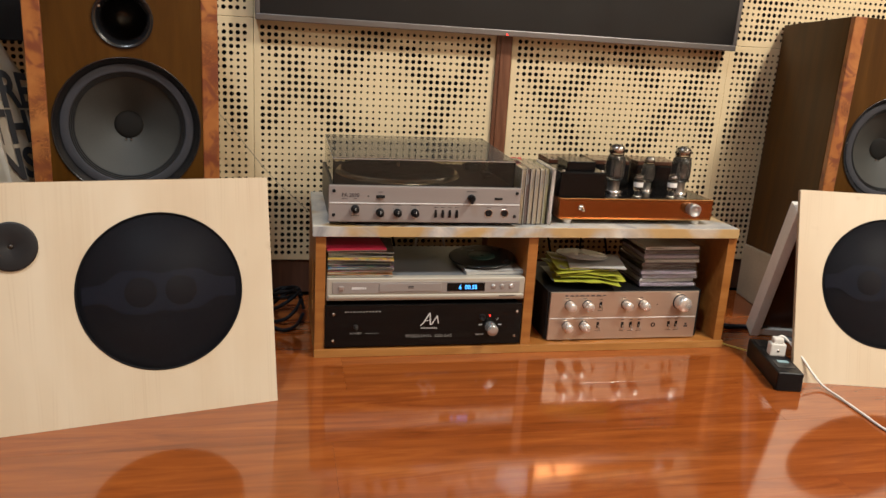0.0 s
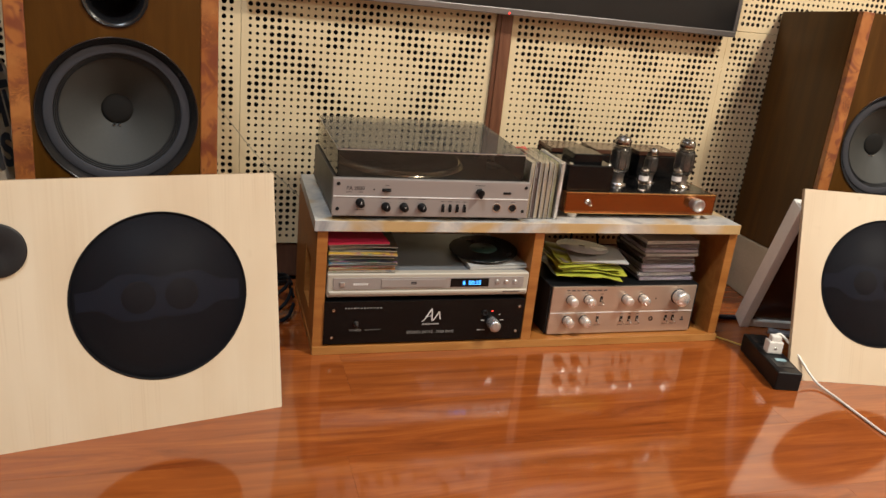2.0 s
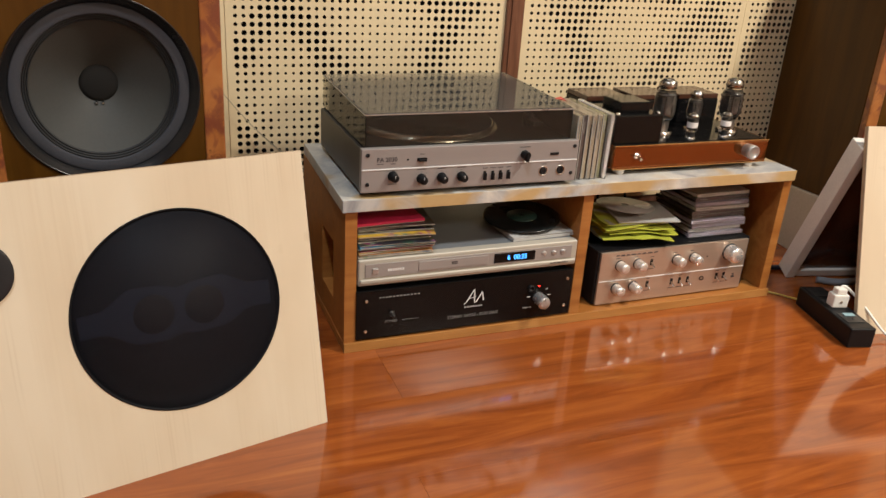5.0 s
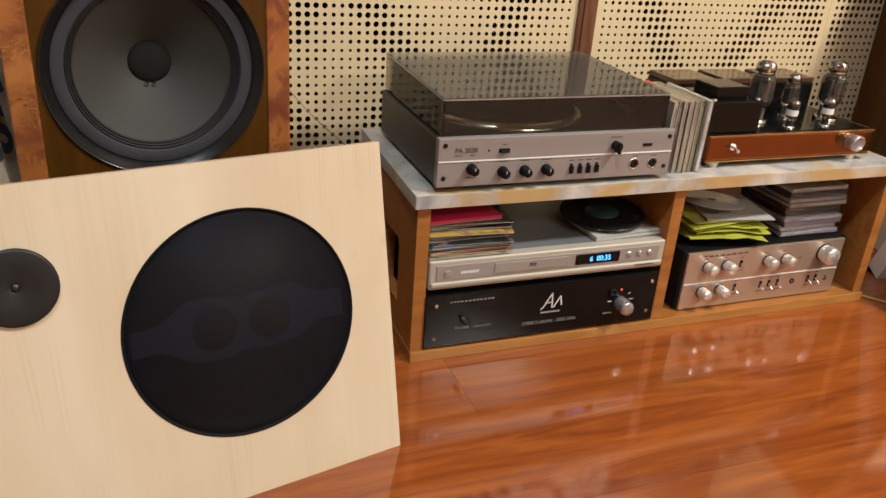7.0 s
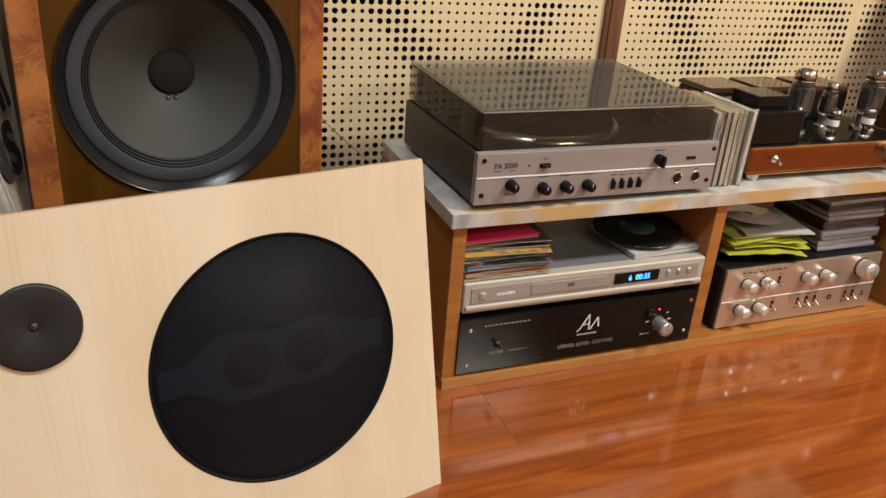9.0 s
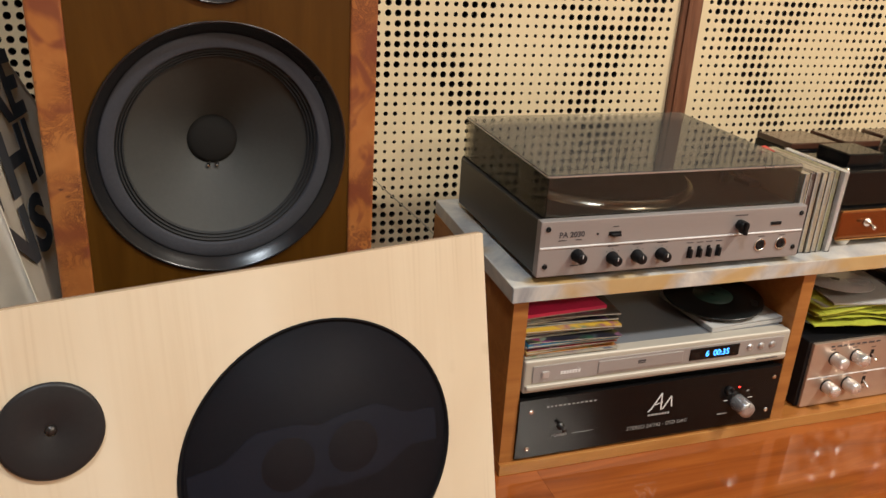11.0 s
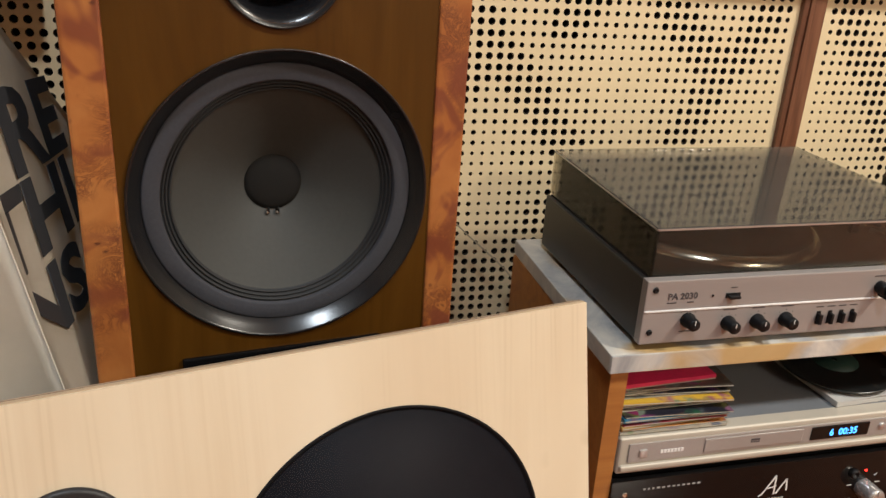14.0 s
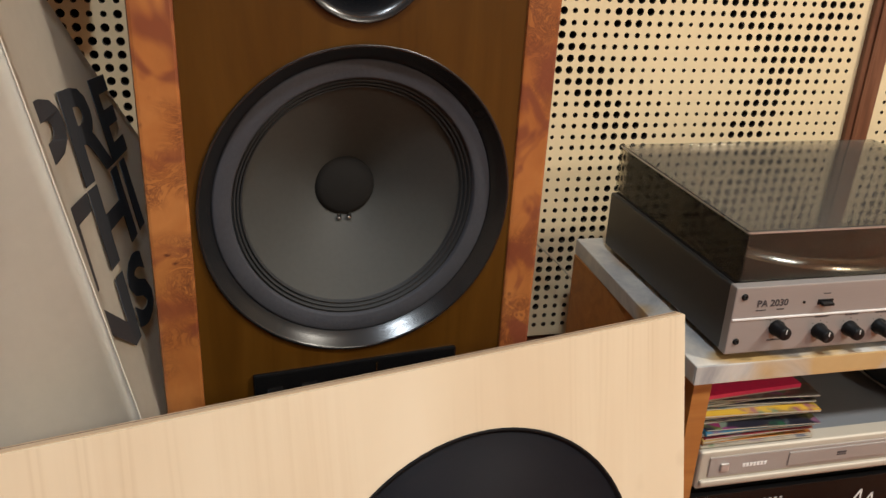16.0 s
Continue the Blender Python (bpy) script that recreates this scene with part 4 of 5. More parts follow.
def amplifier():
    t = thing("stereo_amplifier", pose(0.598, 1.590, 0.018), "champagne aluminium stereo amplifier in a black case", "amplifier")
    w, zb, zt = 0.364, 0.003, 0.117
    part("case", box(-0.006, w + 0.008, 0.006, 0.24, zb, zt + 0.002, 0.002), BLACK_PLASTIC, t, "black steel case")
    for x in (0.03, w - 0.04):
        for y in (0.04, 0.2):
            part("foot", lathe([(0.014, 0), (0.014, 0.004), (0, 0.004)], 18, Matrix.Translation((x, y, 0))), BLACK_PLASTIC, t)
    face = part("front_panel", box(0, w, 0, 0.006, zb, zt, 0.0012), CHAMPAGNE, t, "champagne brushed front panel")
    part("groove", box(0.001, w - 0.001, -0.001, 0.001, zb + 0.0505, zb + 0.0525, 0.0004), PRINT_WHITE, face)
    bars(face, 0.034, 0.140, zb + 0.106, 0.0026, PRINT_DARK, 11, 51)

    def round_knob(x, z, r, h):
        k = part("knob", lathe([(r, 0.0015), (r, h * 0.82), (r * 0.93, h * 0.93), (r * 0.75, h), (0, h)], 40, Matrix.Translation((x, 0, zb + z)) @ FRONT), KNOB_METAL, face, "polished aluminium knob")
        part("collar", lathe([(r * 1.08, 0), (r * 1.08, 0.0018), (r * 0.9, 0.002)], 36, Matrix.Translation((x, 0, zb + z)) @ FRONT), BLACK_PLASTIC, k)
        bars(face, x - 0.011, x - 0.002, zb + z + r + 0.0055, 0.0013, PRINT_DARK, 2, int(x * 1000))

    for x, z in ((0.046, 0.084), (0.0885, 0.084), (0.183, 0.084), (0.2255, 0.084), (0.0435, 0.034), (0.085, 0.034)):
        round_knob(x, z, 0.0105, 0.023)
    round_knob(0.319, 0.088, 0.0175, 0.027)
    for x, z in ((0.1215, 0.083), (0.1195, 0.034), (0.180, 0.033), (0.2005, 0.033), (0.221, 0.033), (0.296, 0.033), (0.315, 0.033)):
        sw = part("toggle_slot", box(x - 0.0032, x + 0.0032, -0.0006, 0.001, zb + z - 0.006, zb + z + 0.008, 0.0004), BLACK_PLASTIC, face, "black switch slot")
        part("toggle", lathe([(0.0017, 0), (0.0019, 0.013), (0.0014, 0.0145), (0, 0.015)], 14, Matrix.Translation((x, 0, zb + z)) @ Matrix.Rotation(radians(118), 4, "X")), CHROME, sw)
        bars(face, x - 0.006, x + 0.006, zb + z - 0.0135, 0.0012, PRINT_DARK, 2, int(x * 800))
        bars(face, x - 0.004, x + 0.004, zb + z + 0.0135, 0.0012, PRINT_DARK, 2, int(x * 700))
    part("phone_jack", lathe([(0.0052, 0), (0.0052, 0.0012), (0.0034, 0.0014), (0.003, -0.002), (0, -0.002)], 22, Matrix.Translation((0.257, 0, zb + 0.033)) @ FRONT), BLACK_PLASTIC, face)
    part("indicator", knob(0.261, zb + 0.083, 0.0015, 0.001, seg=10), BLACK_PLASTIC, face)
    part("maker_mark", merge(box(0.336, 0.345, -0.0004, 0.0002, zb + 0.026, zb + 0.030), box(0.338, 0.3425, -0.0004, 0.0002, zb + 0.031, zb + 0.036)), PRINT_DARK, face)


amplifier()


def valve(parent, x, y, z, r, h, label, band=False):
    """A glass valve: base, bulb, plates and mirrored cap."""
    m = Matrix.Translation((x, y, z))
    v = part("valve", lathe([(r * 0.66, 0.0), (r * 0.66, h * 0.03), (r * 0.60, h * 0.05), (r * 0.62, h * 0.24), (r * 0.70, h * 0.26)], 32, m), BASE_METAL if not band else CHARCOAL, parent, label)
    part("socket", lathe([(r * 0.95, 0), (r * 0.95, h * 0.05), (r * 0.7, h * 0.055)], 32, m), CHROME, v)
    outer = [(r * 0.64, h * 0.24), (r * 0.82, h * 0.29), (r * 0.97, h * 0.36), (r, h * 0.42), (r * 0.98, h * 0.66), (r * 0.90, h * 0.735), (r * 0.76, h * 0.78), (r * 0.75, h * 0.815), (r * 0.80, h * 0.85), (r * 0.80, h * 0.90), (r * 0.70, h * 0.955), (r * 0.4, h * 0.992), (0, h)]
    if band:
        outer = [(r * 0.78, h * 0.24), (r * 0.98, h * 0.27), (r, h * 0.32), (r, h * 0.84), (r * 0.85, h * 0.90), (r * 0.35, h * 0.94), (r * 0.16, h * 0.985), (0, h)]
    inner = [(max(0.0, q - 0.0007), k - 0.0006) for q, k in outer[::-1]]
    glass = part("bulb", lathe(outer + inner, 40, m), TUBE_GLASS, v, "clear glass bulb")
    if band:
        part("getter", lathe([(r * 0.88, h * 0.80), (r * 0.88, h * 0.835), (r * 0.74, h * 0.885), (r * 0.3, h * 0.925), (0, h * 0.93)], 32, m), GETTER, v, "mirror-like silvery cap")
    else:
        part("getter", lathe([(r * 0.69, h * 0.82), (r * 0.75, h * 0.85), (r * 0.75, h * 0.90), (r * 0.65, h * 0.947), (r * 0.36, h * 0.978), (0, h * 0.984)], 32, m), GETTER, v, "mirror-like silvery cap")
    part("anode", box(x - r * 0.60, x + r * 0.60, y - r * 0.40, y + r * 0.40, z + h * 0.34, z + h * 0.69, r * 0.2), ANODE, v, "dark metal plates")
    for dx in (-0.28, 0.28):
        part("rod", lathe([(r * 0.05, h * 0.2), (r * 0.05, h * 0.76)], 8, m @ Matrix.Translation((dx * r, -r * 0.45, 0))), ANODE, v)
    part("mica", lathe([(0, h * 0.705), (r * 0.82, h * 0.705), (r * 0.82, h * 0.712), (0, h * 0.712)], 24, m), ANODE, v)
    if band:
        part("paper_band", lathe([(r * 1.01, h * 0.42), (r * 1.01, h * 0.62)], 32, m), PRINT_WHITE, v, "white label")
    glass.visible_shadow = False
    return v


def valve_amplifier():
    t = thing("valve_amplifier", pose(0.602, 1.607, 0.290), "valve amplifier with an amber lacquered front and glass valves", "valve amplifier")
    w, d, zb, zt = 0.372, 0.245, 0.011, 0.058
    for x in (0.026, w - 0.034):
        for y in (0.0135, 0.215):
            part("foot", lathe([(0.008, 0), (0.0095, 0.002), (0.0125, 0.0105), (0, 0.011)], 24, Matrix.Translation((x, y, 0))), WHITE_PLASTIC, t, "white cone foot")
    part("chassis", box(0.004, w - 0.004, 0.010, d, zb, zt, 0.002), BLACK_GLOSS, t, "black glossy chassis")
    front = part("front_panel", box(0, w, 0, 0.012, zb + 0.001, zt - 0.0012, 0.0045, 4), LACQUER, t, "amber lacquered front panel")
    for x in (0, w - 0.006):
        part("side_panel", box(x, x + 0.006, 0.012, d, zb, zt, 0.002), LACQUER, t)
    part("gold_trim", box(0.001, w - 0.001, -0.0008, 0.004, zt - 0.002, zt + 0.0005, 0.0006), GOLD, front)
    part("gold_trim", box(0.001, w - 0.001, -0.0008, 0.004, zb, zb + 0.0018, 0.0006), GOLD, front)
    sw = part("toggle_switch", lathe([(0.0065, 0), (0.0065, 0.003), (0.004, 0.0035), (0.0035, 0.006), (0, 0.006)], 20, Matrix.Translation((0.052, 0, 0.038)) @ FRONT), CHROME, front)
    part("lever", lathe([(0.0018, 0), (0.0030, 0.011), (0.0026, 0.014), (0, 0.0148)], 14, Matrix.Translation((0.052, -0.004, 0.038)) @ Matrix.Rotation(radians(108), 4, "X")), CHROME, sw)
    part("volume_knob", lathe([(0.0135, 0), (0.0135, 0.010), (0.0145, 0.011), (0.0145, 0.021), (0.0135, 0.0225), (0.011, 0.0225), (0.0105, 0.0215), (0, 0.0215)], 44, Matrix.Translation((0.317, 0, 0.038)) @ FRONT), SATIN, front, "turned aluminium volume knob")
    # transformers
    def transformer(x0, x1, y0, y1, h, step, top, label, lift=0.010):
        tr = part("transformer", box(x0, x1, y0, y1, zt, zt + h, 0.003), BLACK_GLOSS, t, label)
        part("top_plate", box(x0 + step, x1 - step, y0 + step, y1 - step, zt + h, zt + h + lift, 0.002), top, tr)
        for x in (x0 + 0.008, x1 - 0.008):
            part("bolt", lathe([(0.004, 0), (0.004, 0.003), (0.002, 0.004), (0, 0.004)], 12, Matrix.Translation((x, y0 + 0.008, zt + h))), CHROME, tr)
        return tr

    transformer(0.003, 0.110, 0.013, 0.118, 0.056, 0.020, BLACK_GLOSS, "black stepped transformer cover", 0.020)
    transformer(0.020, 0.116, 0.150, 0.236, 0.052, 0.001, BROWN_GLOSS, "tall transformer with a brown top plate")
    transformer(0.132, 0.226, 0.150, 0.236, 0.052, 0.001, BROWN_GLOSS, "tall transformer with a brown top plate")
    transformer(0.246, 0.350, 0.150, 0.236, 0.052, 0.001, BROWN_GLOSS, "tall transformer with a brown top plate")
    valve(t, 0.157, 0.078, zt, 0.0225, 0.112, "large glass power valve")
    valve(t, 0.320, 0.074, zt, 0.0225, 0.112, "large glass power valve")
    valve(t, 0.252, 0.102, zt, 0.0155, 0.082, "medium glass valve")
    valve(t, 0.198, 0.034, zt, 0.0105, 0.054, "small glass valve with a white label", True)
    valve(t, 0.283, 0.036, zt, 0.0105, 0.054, "small glass valve with a white label", True)


valve_amplifier()


# ---- discs, sleeves and papers ----
PAPER_TINTS = [(0.24, 0.22, 0.18), (0.42, 0.16, 0.03), (0.012, 0.012, 0.020), (0.40, 0.26, 0.08), (0.50, 0.30, 0.03), (0.02, 0.15, 0.26), (0.22, 0.02, 0.03), (0.34, 0.31, 0.25), (0.05, 0.038, 0.03)]


def printed(name, base, spots, scale=60.0):
    """Coated print: blocks of other inks on a base colour."""
    m, nt, b = nodes_of(name)
    vo = nt.nodes.new("ShaderNodeTexVoronoi")
    vo.inputs["Scale"].default_value = scale
    nt.links.new(coords(nt, (1, 1, 0.4)), vo.inputs["Vector"])
    c = mix(nt, ramp(nt, noise_tex(nt, coords(nt), 30.0, 3), [(0.5, (0, 0, 0)), (0.6, (0.9, 0.9, 0.9))]), base, mix(nt, 1.0, vo.outputs["Color"], (0.30, 0.22, 0.17), "MULTIPLY"))
    c = mix(nt, spots, base, c)
    nt.links.new(c, b.inputs["Base Color"])
    b.inputs["Roughness"].default_value = 0.4
    return m


PRINTS = [printed("printed_cover", c, 0.8, 48.0) for c in PAPER_TINTS]
RED_FILM = plain("red_plastic_film", (0.60, 0.05, 0.035), 0.3, vary=0.2, relief=0.3)
PINK = plain("pink_print", (0.72, 0.03, 0.11), 0.4, vary=0.15)
LIME = plain("lime_plastic_film", (0.43, 0.45, 0.055), 0.3, vary=0.25, scale=60, relief=0.5)
TEAL = plain("pale_blue_film", (0.25, 0.38, 0.42), 0.3, vary=0.2, scale=60, relief=0.5)
PAGES = plain("white_page_edges", (0.38, 0.35, 0.28), 0.7, vary=0.15)
SLEEVE = plain("white_paper_sleeve", (0.43, 0.42, 0.40), 0.6, vary=0.08)
VINYL = plain("black_vinyl", (0.010, 0.011, 0.011), 0.25, relief=0.0)
GREEN_LABEL = plain("dark_green_label", (0.015, 0.04, 0.03), 0.5)
MIRROR_DISC = plain("silver_disc_label", (0.52, 0.48, 0.46), 0.25, metal=0.35, vary=0.2, scale=20, relief=0)
CASE_DARK = plain("dark_spine_print", (0.15, 0.115, 0.115), 0.3, vary=0.3)
CASE_MAUVE = plain("mauve_spine_print", (0.50, 0.44, 0.54), 0.3, vary=0.25)
CASE_PALE = plain("pale_spine_print", (0.74, 0.71, 0.68), 0.3, vary=0.1)
CASE_TAUPE = plain("taupe_spine_print", (0.56, 0.48, 0.36), 0.35, vary=0.25)
CASE_GREEN = plain("pale_green_insert", (0.34, 0.33, 0.20), 0.4, vary=0.2)


def sheet(w, d, h, seed, sag=0.002, crease=0.0):
    """A thin, slightly bowed booklet, corner at the origin."""
    r = random.Random(seed)
    bm = bmesh.new()
    nx, ny = (22, 18) if crease else (8, 6)
    p = [(r.uniform(3, 11), r.uniform(3, 11), r.uniform(0, 6)) for k in range(5)]

    def dent(u, v):
        return crease * sum(abs(math.sin(f * u + g * v + q)) for f, g, q in p) / 5

    a, b = r.uniform(-1, 1), r.uniform(-1, 1)
    rows = []
    for top in (0, 1):
        rows.append([[bm.verts.new((w * i / nx, d * j / ny, top * h + sag * (0.5 + 0.5 * math.sin(3 * i / nx + a) * math.cos(2.5 * j / ny + b)) + dent(i / nx, j / ny))) for j in range(ny + 1)] for i in range(nx + 1)])
    for i in range(nx):
        for j in range(ny):
            for k, f in ((0, -1), (1, 1)):
                q = [rows[k][i][j], rows[k][i + 1][j], rows[k][i + 1][j + 1], rows[k][i][j + 1]]
                bm.faces.new(q if f > 0 else q[::-1])
    for i in range(nx):
        bm.faces.new((rows[0][i][0], rows[0][i + 1][0], rows[1][i + 1][0], rows[1][i][0]))
        bm.faces.new((rows[1][i][ny], rows[1][i + 1][ny], rows[0][i + 1][ny], rows[0][i][ny]))
    for j in range(ny):
        bm.faces.new((rows[1][0][j], rows[1][0][j + 1], rows[0][0][j + 1], rows[0][0][j]))
        bm.faces.new((rows[0][nx][j], rows[0][nx][j + 1], rows[1][nx][j + 1], rows[1][nx][j]))
    return bm


BOOKLETS = [(0.0030, 7, 0.000, 0.000, 0.138), (0.0018, 1, 0.002, 0.001, 0.136), (0.0044, 3, 0.001, -0.001, 0.137), (0.0018, 6, 0.003, 0.000, 0.133), (0.0024, 7, 0.000, 0.002, 0.140), (0.0046, 5, 0.002, -0.002, 0.138), (0.0018, 2, 0.003, 0.000, 0.136),
            (0.0020, 7, 0.002, 0.010, 0.133), (0.0044, 2, 0.001, 0.012, 0.136), (0.0018, 8, 0.003, 0.008, 0.137), (0.0034, 4, 0.001, 0.006, 0.138), (0.0018, 0, 0.003, 0.014, 0.134), (0.0026, 2, 0.001, 0.016, 0.138), (0.0018, 7, 0.004, 0.012, 0.136), (0.0022, 0, 0.002, 0.013, 0.135), (0.0018, 8, 0.003, 0.014, 0.137), (0.0060, -1, 0.000, 0.011, 0.126)]


def booklet_pile():
    r = random.Random(11)
    z = 0.1770
    for n, (h, tint, dx, dy, w) in enumerate(BOOKLETS):
        last = tint < 0
        m = pose(0.098 + dx, 1.580 + dy, z, 0, 0, r.uniform(-4.5, 4.5))
        t = thing("booklet", m, "thin bright pink booklet on the pile" if last else "thin printed booklet in a pile on the disc player", "booklet", "pile of booklets")
        part("cover", sheet(w, 0.120, h, n, 0.0012), PINK if last else PRINTS[tint], t)
        part("page_block", sheet(w - 0.0015, 0.118, h * (0.22 if last else 0.30), n, 0.0012), PAGES, t, "white page edges", Matrix.Translation((0.0012, -0.0005, h * (0.0 if last else 0.28))))
        z += h + 0.0007


booklet_pile()


def single_record():
    sl = thing("record_sleeve", pose(0.400, 1.592, 0.1770, 0, 0, 3), "white paper record sleeve on the disc player", "record sleeve")
    part("front_sheet", sheet(0.132, 0.13, 0.0012, 3, 0.002), SLEEVE, sl, "", Matrix.Translation((0, 0, 0.006)))
    part("back_sheet", box(0, 0.132, 0, 0.13, 0, 0.006, 0.0008), SLEEVE, sl)
    rec = thing("record", pose(0.452, 1.668, 0.1975, 3.5, -3, 0), "small black vinyl record lying on its sleeve", "record")
    prof = [(0.0035, 0.0012), (0.030, 0.0012)] + [(0.031 + k * 0.002, 0.0011 + 0.0003 * (k % 2)) for k in range(22)] + [(0.0755, 0.0008), (0.0755, -0.0008), (0.0035, -0.0012), (0.0035, 0.0012)]
    part("disc", lathe(prof, 72, None), VINYL, rec)
    part("label", lathe([(0.0035, 0.0013), (0.030, 0.0013), (0.030, 0.0016), (0.0035, 0.0016)], 40), GREEN_LABEL, rec, "dark green label")


single_record()


def jewel_case(m, spine, label, group, thick=0.0101):
    """x: thickness, y: depth, z: height; spine towards -y."""
    t = thing("disc_case", m, label, "disc case", group)
    part("shell", box(0, thick, 0.0, 0.141, 0, 0.141, 0.0008), CLEAR, t, "clear plastic shell")
    part("insert", box(0.0016, thick - 0.0016, 0.0016, 0.138, 0.002, 0.139), spine, t, "printed insert")
    low = 0.070 + 0.035 * random.Random(int(m[0][3] * 9000)).random()
    part("spine_print", box(thick * 0.40, thick * 0.60, 0.0008, 0.0016, low, 0.128), PRINT_GREY, t)
    # Whitish strip painted in for the bright line on the clear shell's edge.
    part("tray_edge", box(0.0002, 0.0014, -0.0003, 0.0014, 0.001, 0.140), SLEEVE, t, "pale strip for the bright edge line of the clear shell")
    return t


for n in range(7):
    x = 0.507 + n * 0.0108
    lean = (0.6, 0.3, 0.4, 0.0, 0.5, 0.2, 0.8)[n]
    if n == 6:
        wide = thing("disc_case", pose(x + 0.0012, 1.594, 0.290, 0, 1.2, -2), "pale disc case standing at the end of the row", "disc case", "row of disc cases")
        part("shell", box(0, 0.0085, 0, 0.132, 0, 0.124, 0.001), CLEAR, wide)
        part("insert", box(0.0012, 0.0073, 0.001, 0.130, 0.002, 0.122), CASE_PALE, wide)
    else:
        t = jewel_case(pose(x, 1.596 + 0.001 * (n % 3), 0.290, 0, lean, -1.0) @ Matrix.Diagonal((1, 1, 0.87, 1)), (CASE_TAUPE, CASE_DARK, CASE_TAUPE, CASE_TAUPE, CASE_TAUPE, CASE_GREEN)[n], "clear plastic disc case standing upright in a row", "row of disc cases")

r_cases = random.Random(4)
z = 0.1395
for n in range(10):
    spine = (CASE_MAUVE, CASE_PALE, CASE_MAUVE, CASE_MAUVE, CASE_DARK, CASE_DARK, CASE_PALE, CASE_MAUVE, CASE_DARK, CASE_PALE)[n]
    t = thing("disc_case", pose(0.822 + r_cases.uniform(-0.004, 0.004), 1.612 + r_cases.uniform(0, 0.008), z, 0, 0, r_cases.uniform(-2, 2)), "clear plastic disc case lying in a stack", "disc case", "stack of disc cases")
    part("shell", box(0, 0.141, 0, 0.124, 0, 0.0093, 0.0008), CLEAR, t, "clear plastic shell")
    part("insert", box(0.002, 0.139, 0.0015, 0.122, 0.0018, 0.0078), spine, t, "printed insert")
    part("spine_print", box(0.012, 0.022 + r_cases.uniform(0, 0.03), 0.0008, 0.0015, 0.0040, 0.0056), PRINT_GREY, t)
    # The bright line along the clear edge is put in as a pale strip.
    part("tray_edge", box(0.001, 0.140, 0.0003, 0.0012, 0.0006, 0.0016), PRINT_GREY, t, "pale strip for the bright edge line of the clear shell")
    z += 0.0096

r_film = random.Random(8)
z = 0.1395
for n in range(9):
    film = n < 7
    w = 0.150 if film else 0.128
    t = thing("plastic_sleeve" if film else "paper_sleeve", pose(0.618 + r_film.uniform(-0.012, 0.014) + 0.002 * n, 1.606 + r_film.uniform(0, 0.02), z, -1.5, r_film.uniform(-1.5, 1.5), r_film.uniform(-16, -2)),
              "crumpled lime green plastic sleeve on the amplifier" if film and n else "pale blue plastic sleeve on the amplifier" if film else "white paper disc sleeve on the pile", "sleeve", "pile of sleeves")
    part("film", sheet(w, 0.14, 0.0016 if film else 0.0025, n + 60, 0.010 if film else 0.003, 0.007 if film else 0.0), (LIME if n else TEAL) if film else SLEEVE, t)
    z += 0.0056 if film else 0.006
cd = thing("compact_disc", pose(0.694, 1.674, 0.2010, -3, 2, 0), "printed compact disc lying on the white sleeves", "compact disc")
part("disc", lathe([(0.0075, 0.0006), (0.0595, 0.0006), (0.06, 0), (0.0595, -0.0006), (0.0075, -0.0006), (0.0075, 0.0006)], 64), MIRROR_DISC, cd)


# ---- power strip, plug and leads ----
def power_strip():
    t = thing("power_strip", pose(1.018, 1.338, 0, 0, 0, -14), "black power strip on the floor beside the rack", "power strip")
    part("housing", box(0, 0.054, 0, 0.190, 0, 0.042, 0.004, 3), BLACK_PLASTIC, t)
    for y in (0.045, 0.105, 0.160):
        s = part("socket_face", box(0.008, 0.046, y - 0.020, y + 0.020, 0.042, 0.0432, 0.001), CHARCOAL, t, "socket face")
        for dx, dy, a in ((-0.006, 0.004, 30), (0.006, 0.004, -30), (0, -0.007, 0)):
            part("slot", moved(box(-0.001, 0.001, -0.004, 0.004, 0.0430, 0.0434), Matrix.Translation((0.027 + dx, y + dy, 0)) @ Matrix.Rotation(radians(a), 4, "Z")), BLACK_PLASTIC, s)
    part("switch_plate", box(0.017, 0.040, 0.050, 0.062, 0.0432, 0.0452, 0.001), TEAL, t, "pale blue switch")


power_strip()
PLUG = pose(1.018, 1.338, 0, 0, 0, -14) @ pose(0.028, 0.098, 0.0432)
pl = thing("power_plug", PLUG, "white power plug in the black strip", "plug")
part("body", merge(box(-0.0165, 0.0165, -0.012, 0.012, 0, 0.028, 0.003), box(-0.011, 0.011, -0.009, 0.009, 0.027, 0.040, 0.003)), WHITE_PLASTIC, pl)
part("screw", lathe([(0.003, 0), (0.003, 0.001), (0, 0.0012)], 12, Matrix.Translation((0, -0.012, 0.013)) @ FRONT), CHROME, pl)


def lead(points, r, material, label):
    return solid("lead", tube(points, r), material, label, "cable")


lead([(1.070, 1.430, 0.080), (1.082, 1.425, 0.084), (1.105, 1.395, 0.055), (1.126, 1.345, 0.012), (1.134, 1.290, 0.004), (1.132, 1.215, 0.0035), (1.131, 1.15, 0.0035), (1.150, 1.05, 0.0035), (1.24, 0.90, 0.0035)], 0.0027, WHITE_PLASTIC, "white power lead trailing over the floor")
YELLOW = plain("yellow_wire", (0.55, 0.36, 0.06), 0.45)
lead([(1.030, 1.66, 0.003), (1.040, 1.592, 0.003), (1.062, 1.560, 0.003), (1.075, 1.530, 0.006)], 0.002, YELLOW, "thin yellow wire from rack to power strip")
BLUE = plain("dark_blue_cable", (0.010, 0.016, 0.045), 0.4)
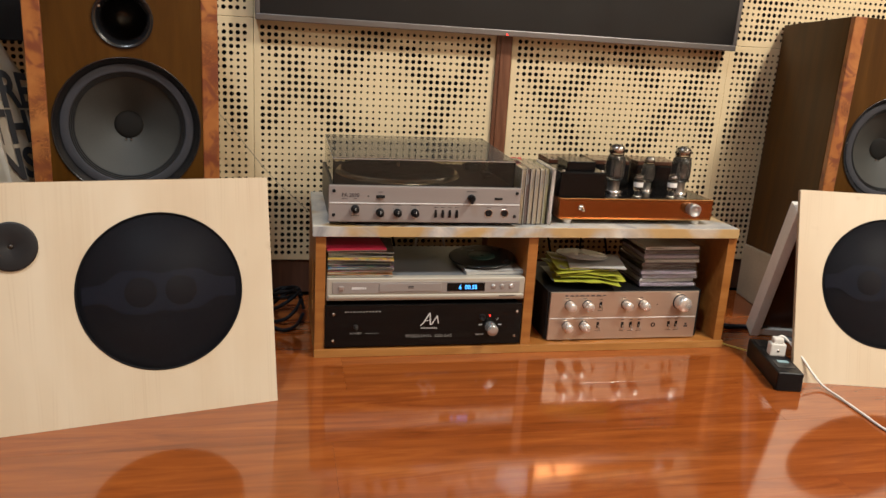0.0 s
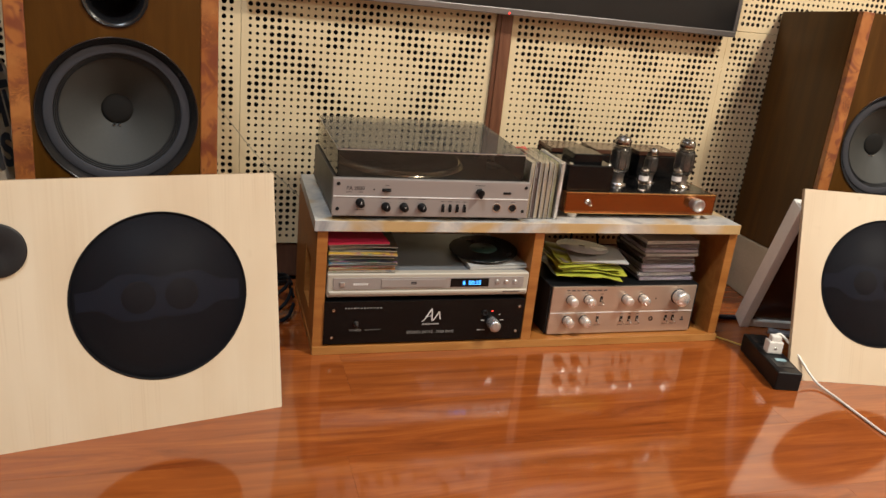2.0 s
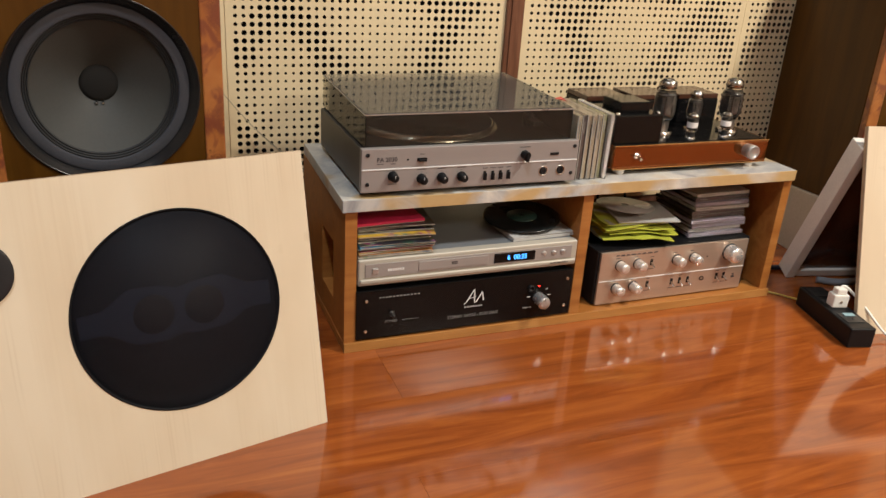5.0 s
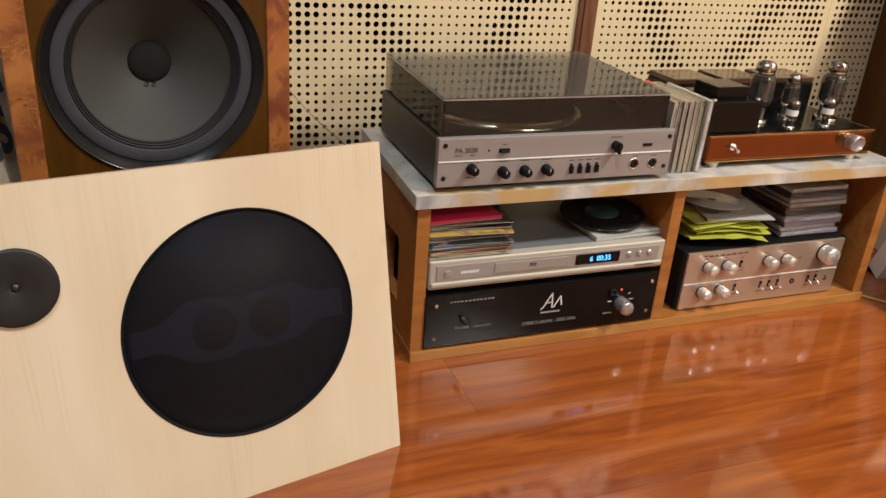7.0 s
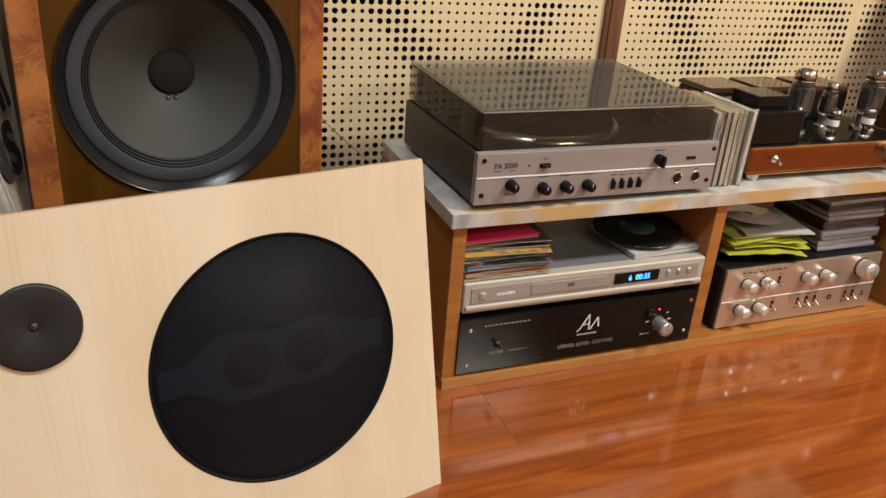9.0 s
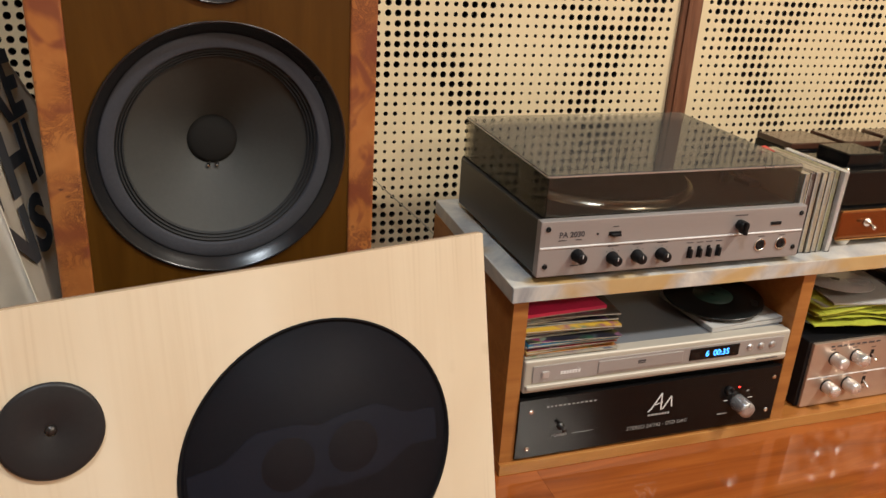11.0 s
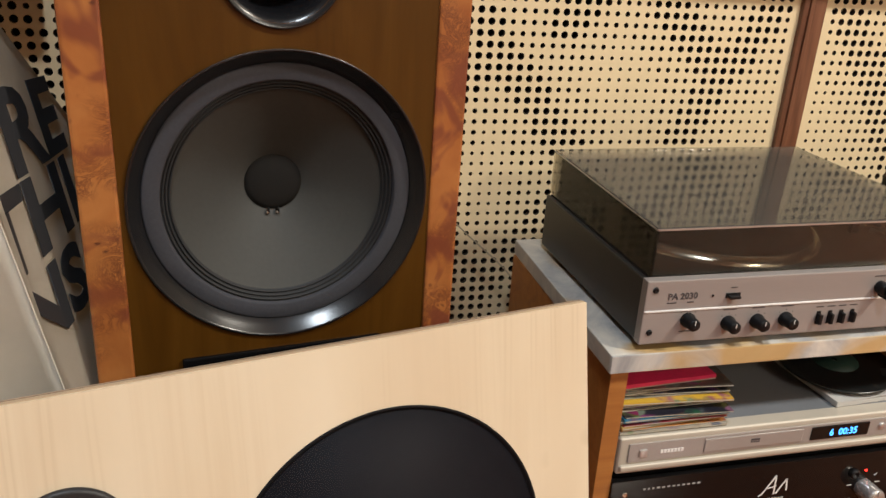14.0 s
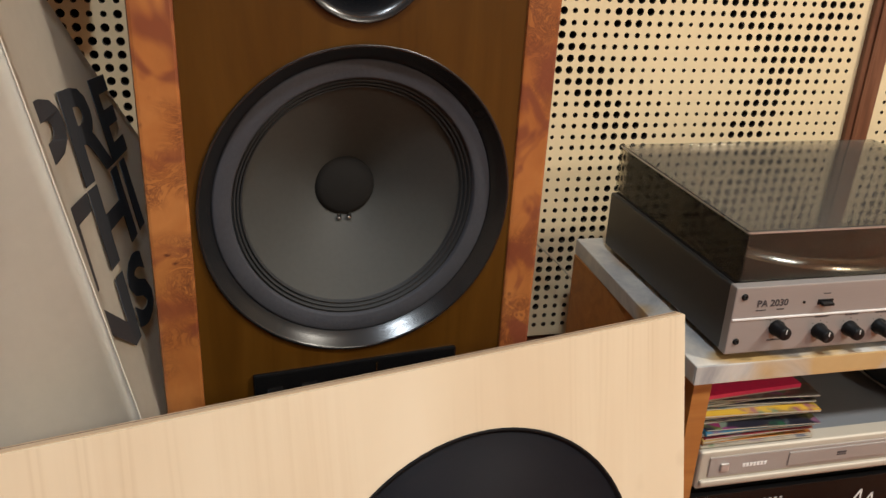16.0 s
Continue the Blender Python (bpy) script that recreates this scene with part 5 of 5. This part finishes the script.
lead([(1.05, 1.78, 0.006), (1.10, 1.70, 0.006), (1.17, 1.68, 0.006), (1.24, 1.63, 0.006), (1.34, 1.62, 0.006)], 0.006, BLUE, "dark blue cable on the floor behind the board")
CLEAR_WIRE = plain("pale_wire", (0.40, 0.33, 0.23), 0.3, relief=0.0)
GREY_HOSE = plain("grey_cable", (0.20, 0.20, 0.22), 0.35)
lead([(1.20, 1.60, 0.008), (1.24, 1.575, 0.008), (1.30, 1.565, 0.014), (1.37, 1.58, 0.03)], 0.008, GREY_HOSE, "thick grey cable behind the baffle board")
lead([(-0.20, 1.93, 0.53), (-0.125, 1.96, 0.449), (-0.017, 1.962, 0.315), (0.075, 1.955, 0.228), (0.13, 1.95, 0.16)], 0.0011, CLEAR_WIRE, "thin pale loudspeaker wire along the wall")
for k in range(4):
    rr, zz = 0.060 - 0.007 * k, 0.006 + 0.011 * k
    c = lead([(0.012 + rr * 0.75 * math.cos(a * 0.6), 1.80 + rr * 1.3 * math.sin(a * 0.6), zz + 0.05 * (0.5 + 0.5 * math.sin(a * 0.6 + k))) for a in range(11)], 0.0042, CABLE_BLACK, "dark coiled cable on the floor beside the rack")
for k, (x, z0) in enumerate(((0.20, 0.20), (0.33, 0.22), (0.62, 0.21), (0.78, 0.23))):
    lead([(x, 1.90, 0.06), (x + 0.03, 1.955, z0), (x + 0.07, 1.96, z0 + 0.02), (x + 0.10, 1.93, 0.10)], 0.003, WHITE_PLASTIC if k == 1 else CABLE_BLACK, "loose connecting cable behind the rack")


# ---- cloth bag beside the loudspeaker ----
def bag_side(y, z):
    """x of the printed side of the bag."""
    return -0.475 - 0.17 * (z - 0.516) + 0.0025 * math.sin(9 * z + 14 * y) + 0.10 * max(0.0, 0.05 - abs(y - 1.43))


def bag_edge(z):
    """x of the front fold."""
    return -0.439 - (z - 0.38) * 0.19


def cloth_bag():
    t = thing("cloth_bag", pose(0, 0, 0), "white cloth bag with large black letters beside the loudspeaker", "bag")

    def grid(fn, nu, nv):
        bm = bmesh.new()
        vs = [[bm.verts.new(fn(i / nu, j / nv)) for j in range(nv + 1)] for i in range(nu + 1)]
        for i in range(nu):
            for j in range(nv):
                bm.faces.new((vs[i][j], vs[i + 1][j], vs[i + 1][j + 1], vs[i][j + 1])).smooth = True
        bmesh.ops.solidify(bm, geom=bm.faces[:], thickness=0.0012)
        return bm

    def printed_side(u, v):
        y = 1.43 + 0.40 * u
        top = min(0.78, 0.60 + TOP_SLOPE * (y - TOP_Y))
        z = 0.004 + (top - 0.004) * v
        s = min(1.0, u / 0.12)
        return (bag_edge(z) * (1 - s) + bag_side(y, z) * s, y, z)

    def front_side(u, v):
        z = 0.004 + 0.78 * v
        fold = 0.022 * math.sin(11 * u + 5 * v) + 0.012 * math.sin(17 * v + 4 * u) + 0.020 * math.sin(6 * u - 9 * v) + 0.005 * math.sin(29 * u + 13 * v)
        return (bag_edge(z) - 0.34 * u, 1.43 - 0.03 * math.sin(3.0 * u) + fold * min(1.0, 3 * u), z)

    side = part("printed_side", grid(printed_side, 26, 34), CLOTH_WHITE, t)
    part("front_side", grid(front_side, 40, 44), CLOTH_WHITE, t)
    part("seam", tube([(bag_edge(0.01 + 0.06 * k) + 0.0005, 1.4295, 0.01 + 0.06 * k) for k in range(13)], 0.0005), CLOTH_WHITE, t, "stitched edge")
    for text, y0, z0, cap, wide in (("PRE", 1.426, 0.526, 0.064, 1.80), ("THI", 1.414, 0.464, 0.058, 1.95), ("NS", 1.436, 0.397, 0.054, 1.85)):
        bm = lettering(text, cap / 0.72, 0.0004, "LEFT", wide, 0.0028)
        bmesh.ops.triangulate(bm, faces=bm.faces[:])
        for v in bm.verts:
            y, z = y0 + v.co.x, z0 + v.co.z - 0.11 * v.co.x
            v.co = Vector((bag_side(y, z) + 0.0022 - v.co.y * 0.5, y, z))
        bmesh.ops.bisect_plane(bm, geom=bm.verts[:] + bm.edges[:] + bm.faces[:], plane_co=(0, 1.4335, 0), plane_no=(0, -1, 0), clear_outer=True)
        part("lettering", bm, INK, side, "large black printed letters")


TOP_Y, TOP_SLOPE = 1.62, -0.75
cloth_bag()
dark = thing("wall_box", pose(-0.93, 1.93, 0.612), "dark wall-hung box above the bag", "box")
part("body", box(0, 0.39, 0, 0.07, 0, 0.30, 0.003), BLACK_PLASTIC, dark)
wrap = thing("plastic_wrapper", pose(0.512, 1.700, 0.4135, 0, 0, -6), "small red plastic wrapper on the disc cases", "wrapper")
part("film", sheet(0.026, 0.026, 0.0015, 77, 0.006), RED_FILM, wrap)


# ---- floor planks ----
plank_rng = random.Random(5)
PLANK_W = 0.192
plank_cache = {}


def plank_mesh(length):
    key = round(length, 3)
    if key not in plank_cache:
        data = bpy.data.meshes.new("plank")
        bm = box(0, length - 0.0001, 0, PLANK_W - 0.0001, -0.012, 0, 0.00025, 1)
        bm.to_mesh(data)
        bm.free()
        data.materials.append(FLOOR_WOOD)
        plank_cache[key] = data
    return plank_cache[key]


for row in range(28):
    y = Y0 + row * PLANK_W
    if y + PLANK_W > Y1 + 0.1:
        break
    x = X0 - 0.05
    first = 1.8 - row * 0.83 % 1.7
    while x < X1 + 0.04:
        length = min(first, X1 + 0.05 - x)
        ob = new("plank", plank_mesh(length))
        ob.location = (x, y, 0)
        ob.parent = floor
        x, first = x + length, 1.8
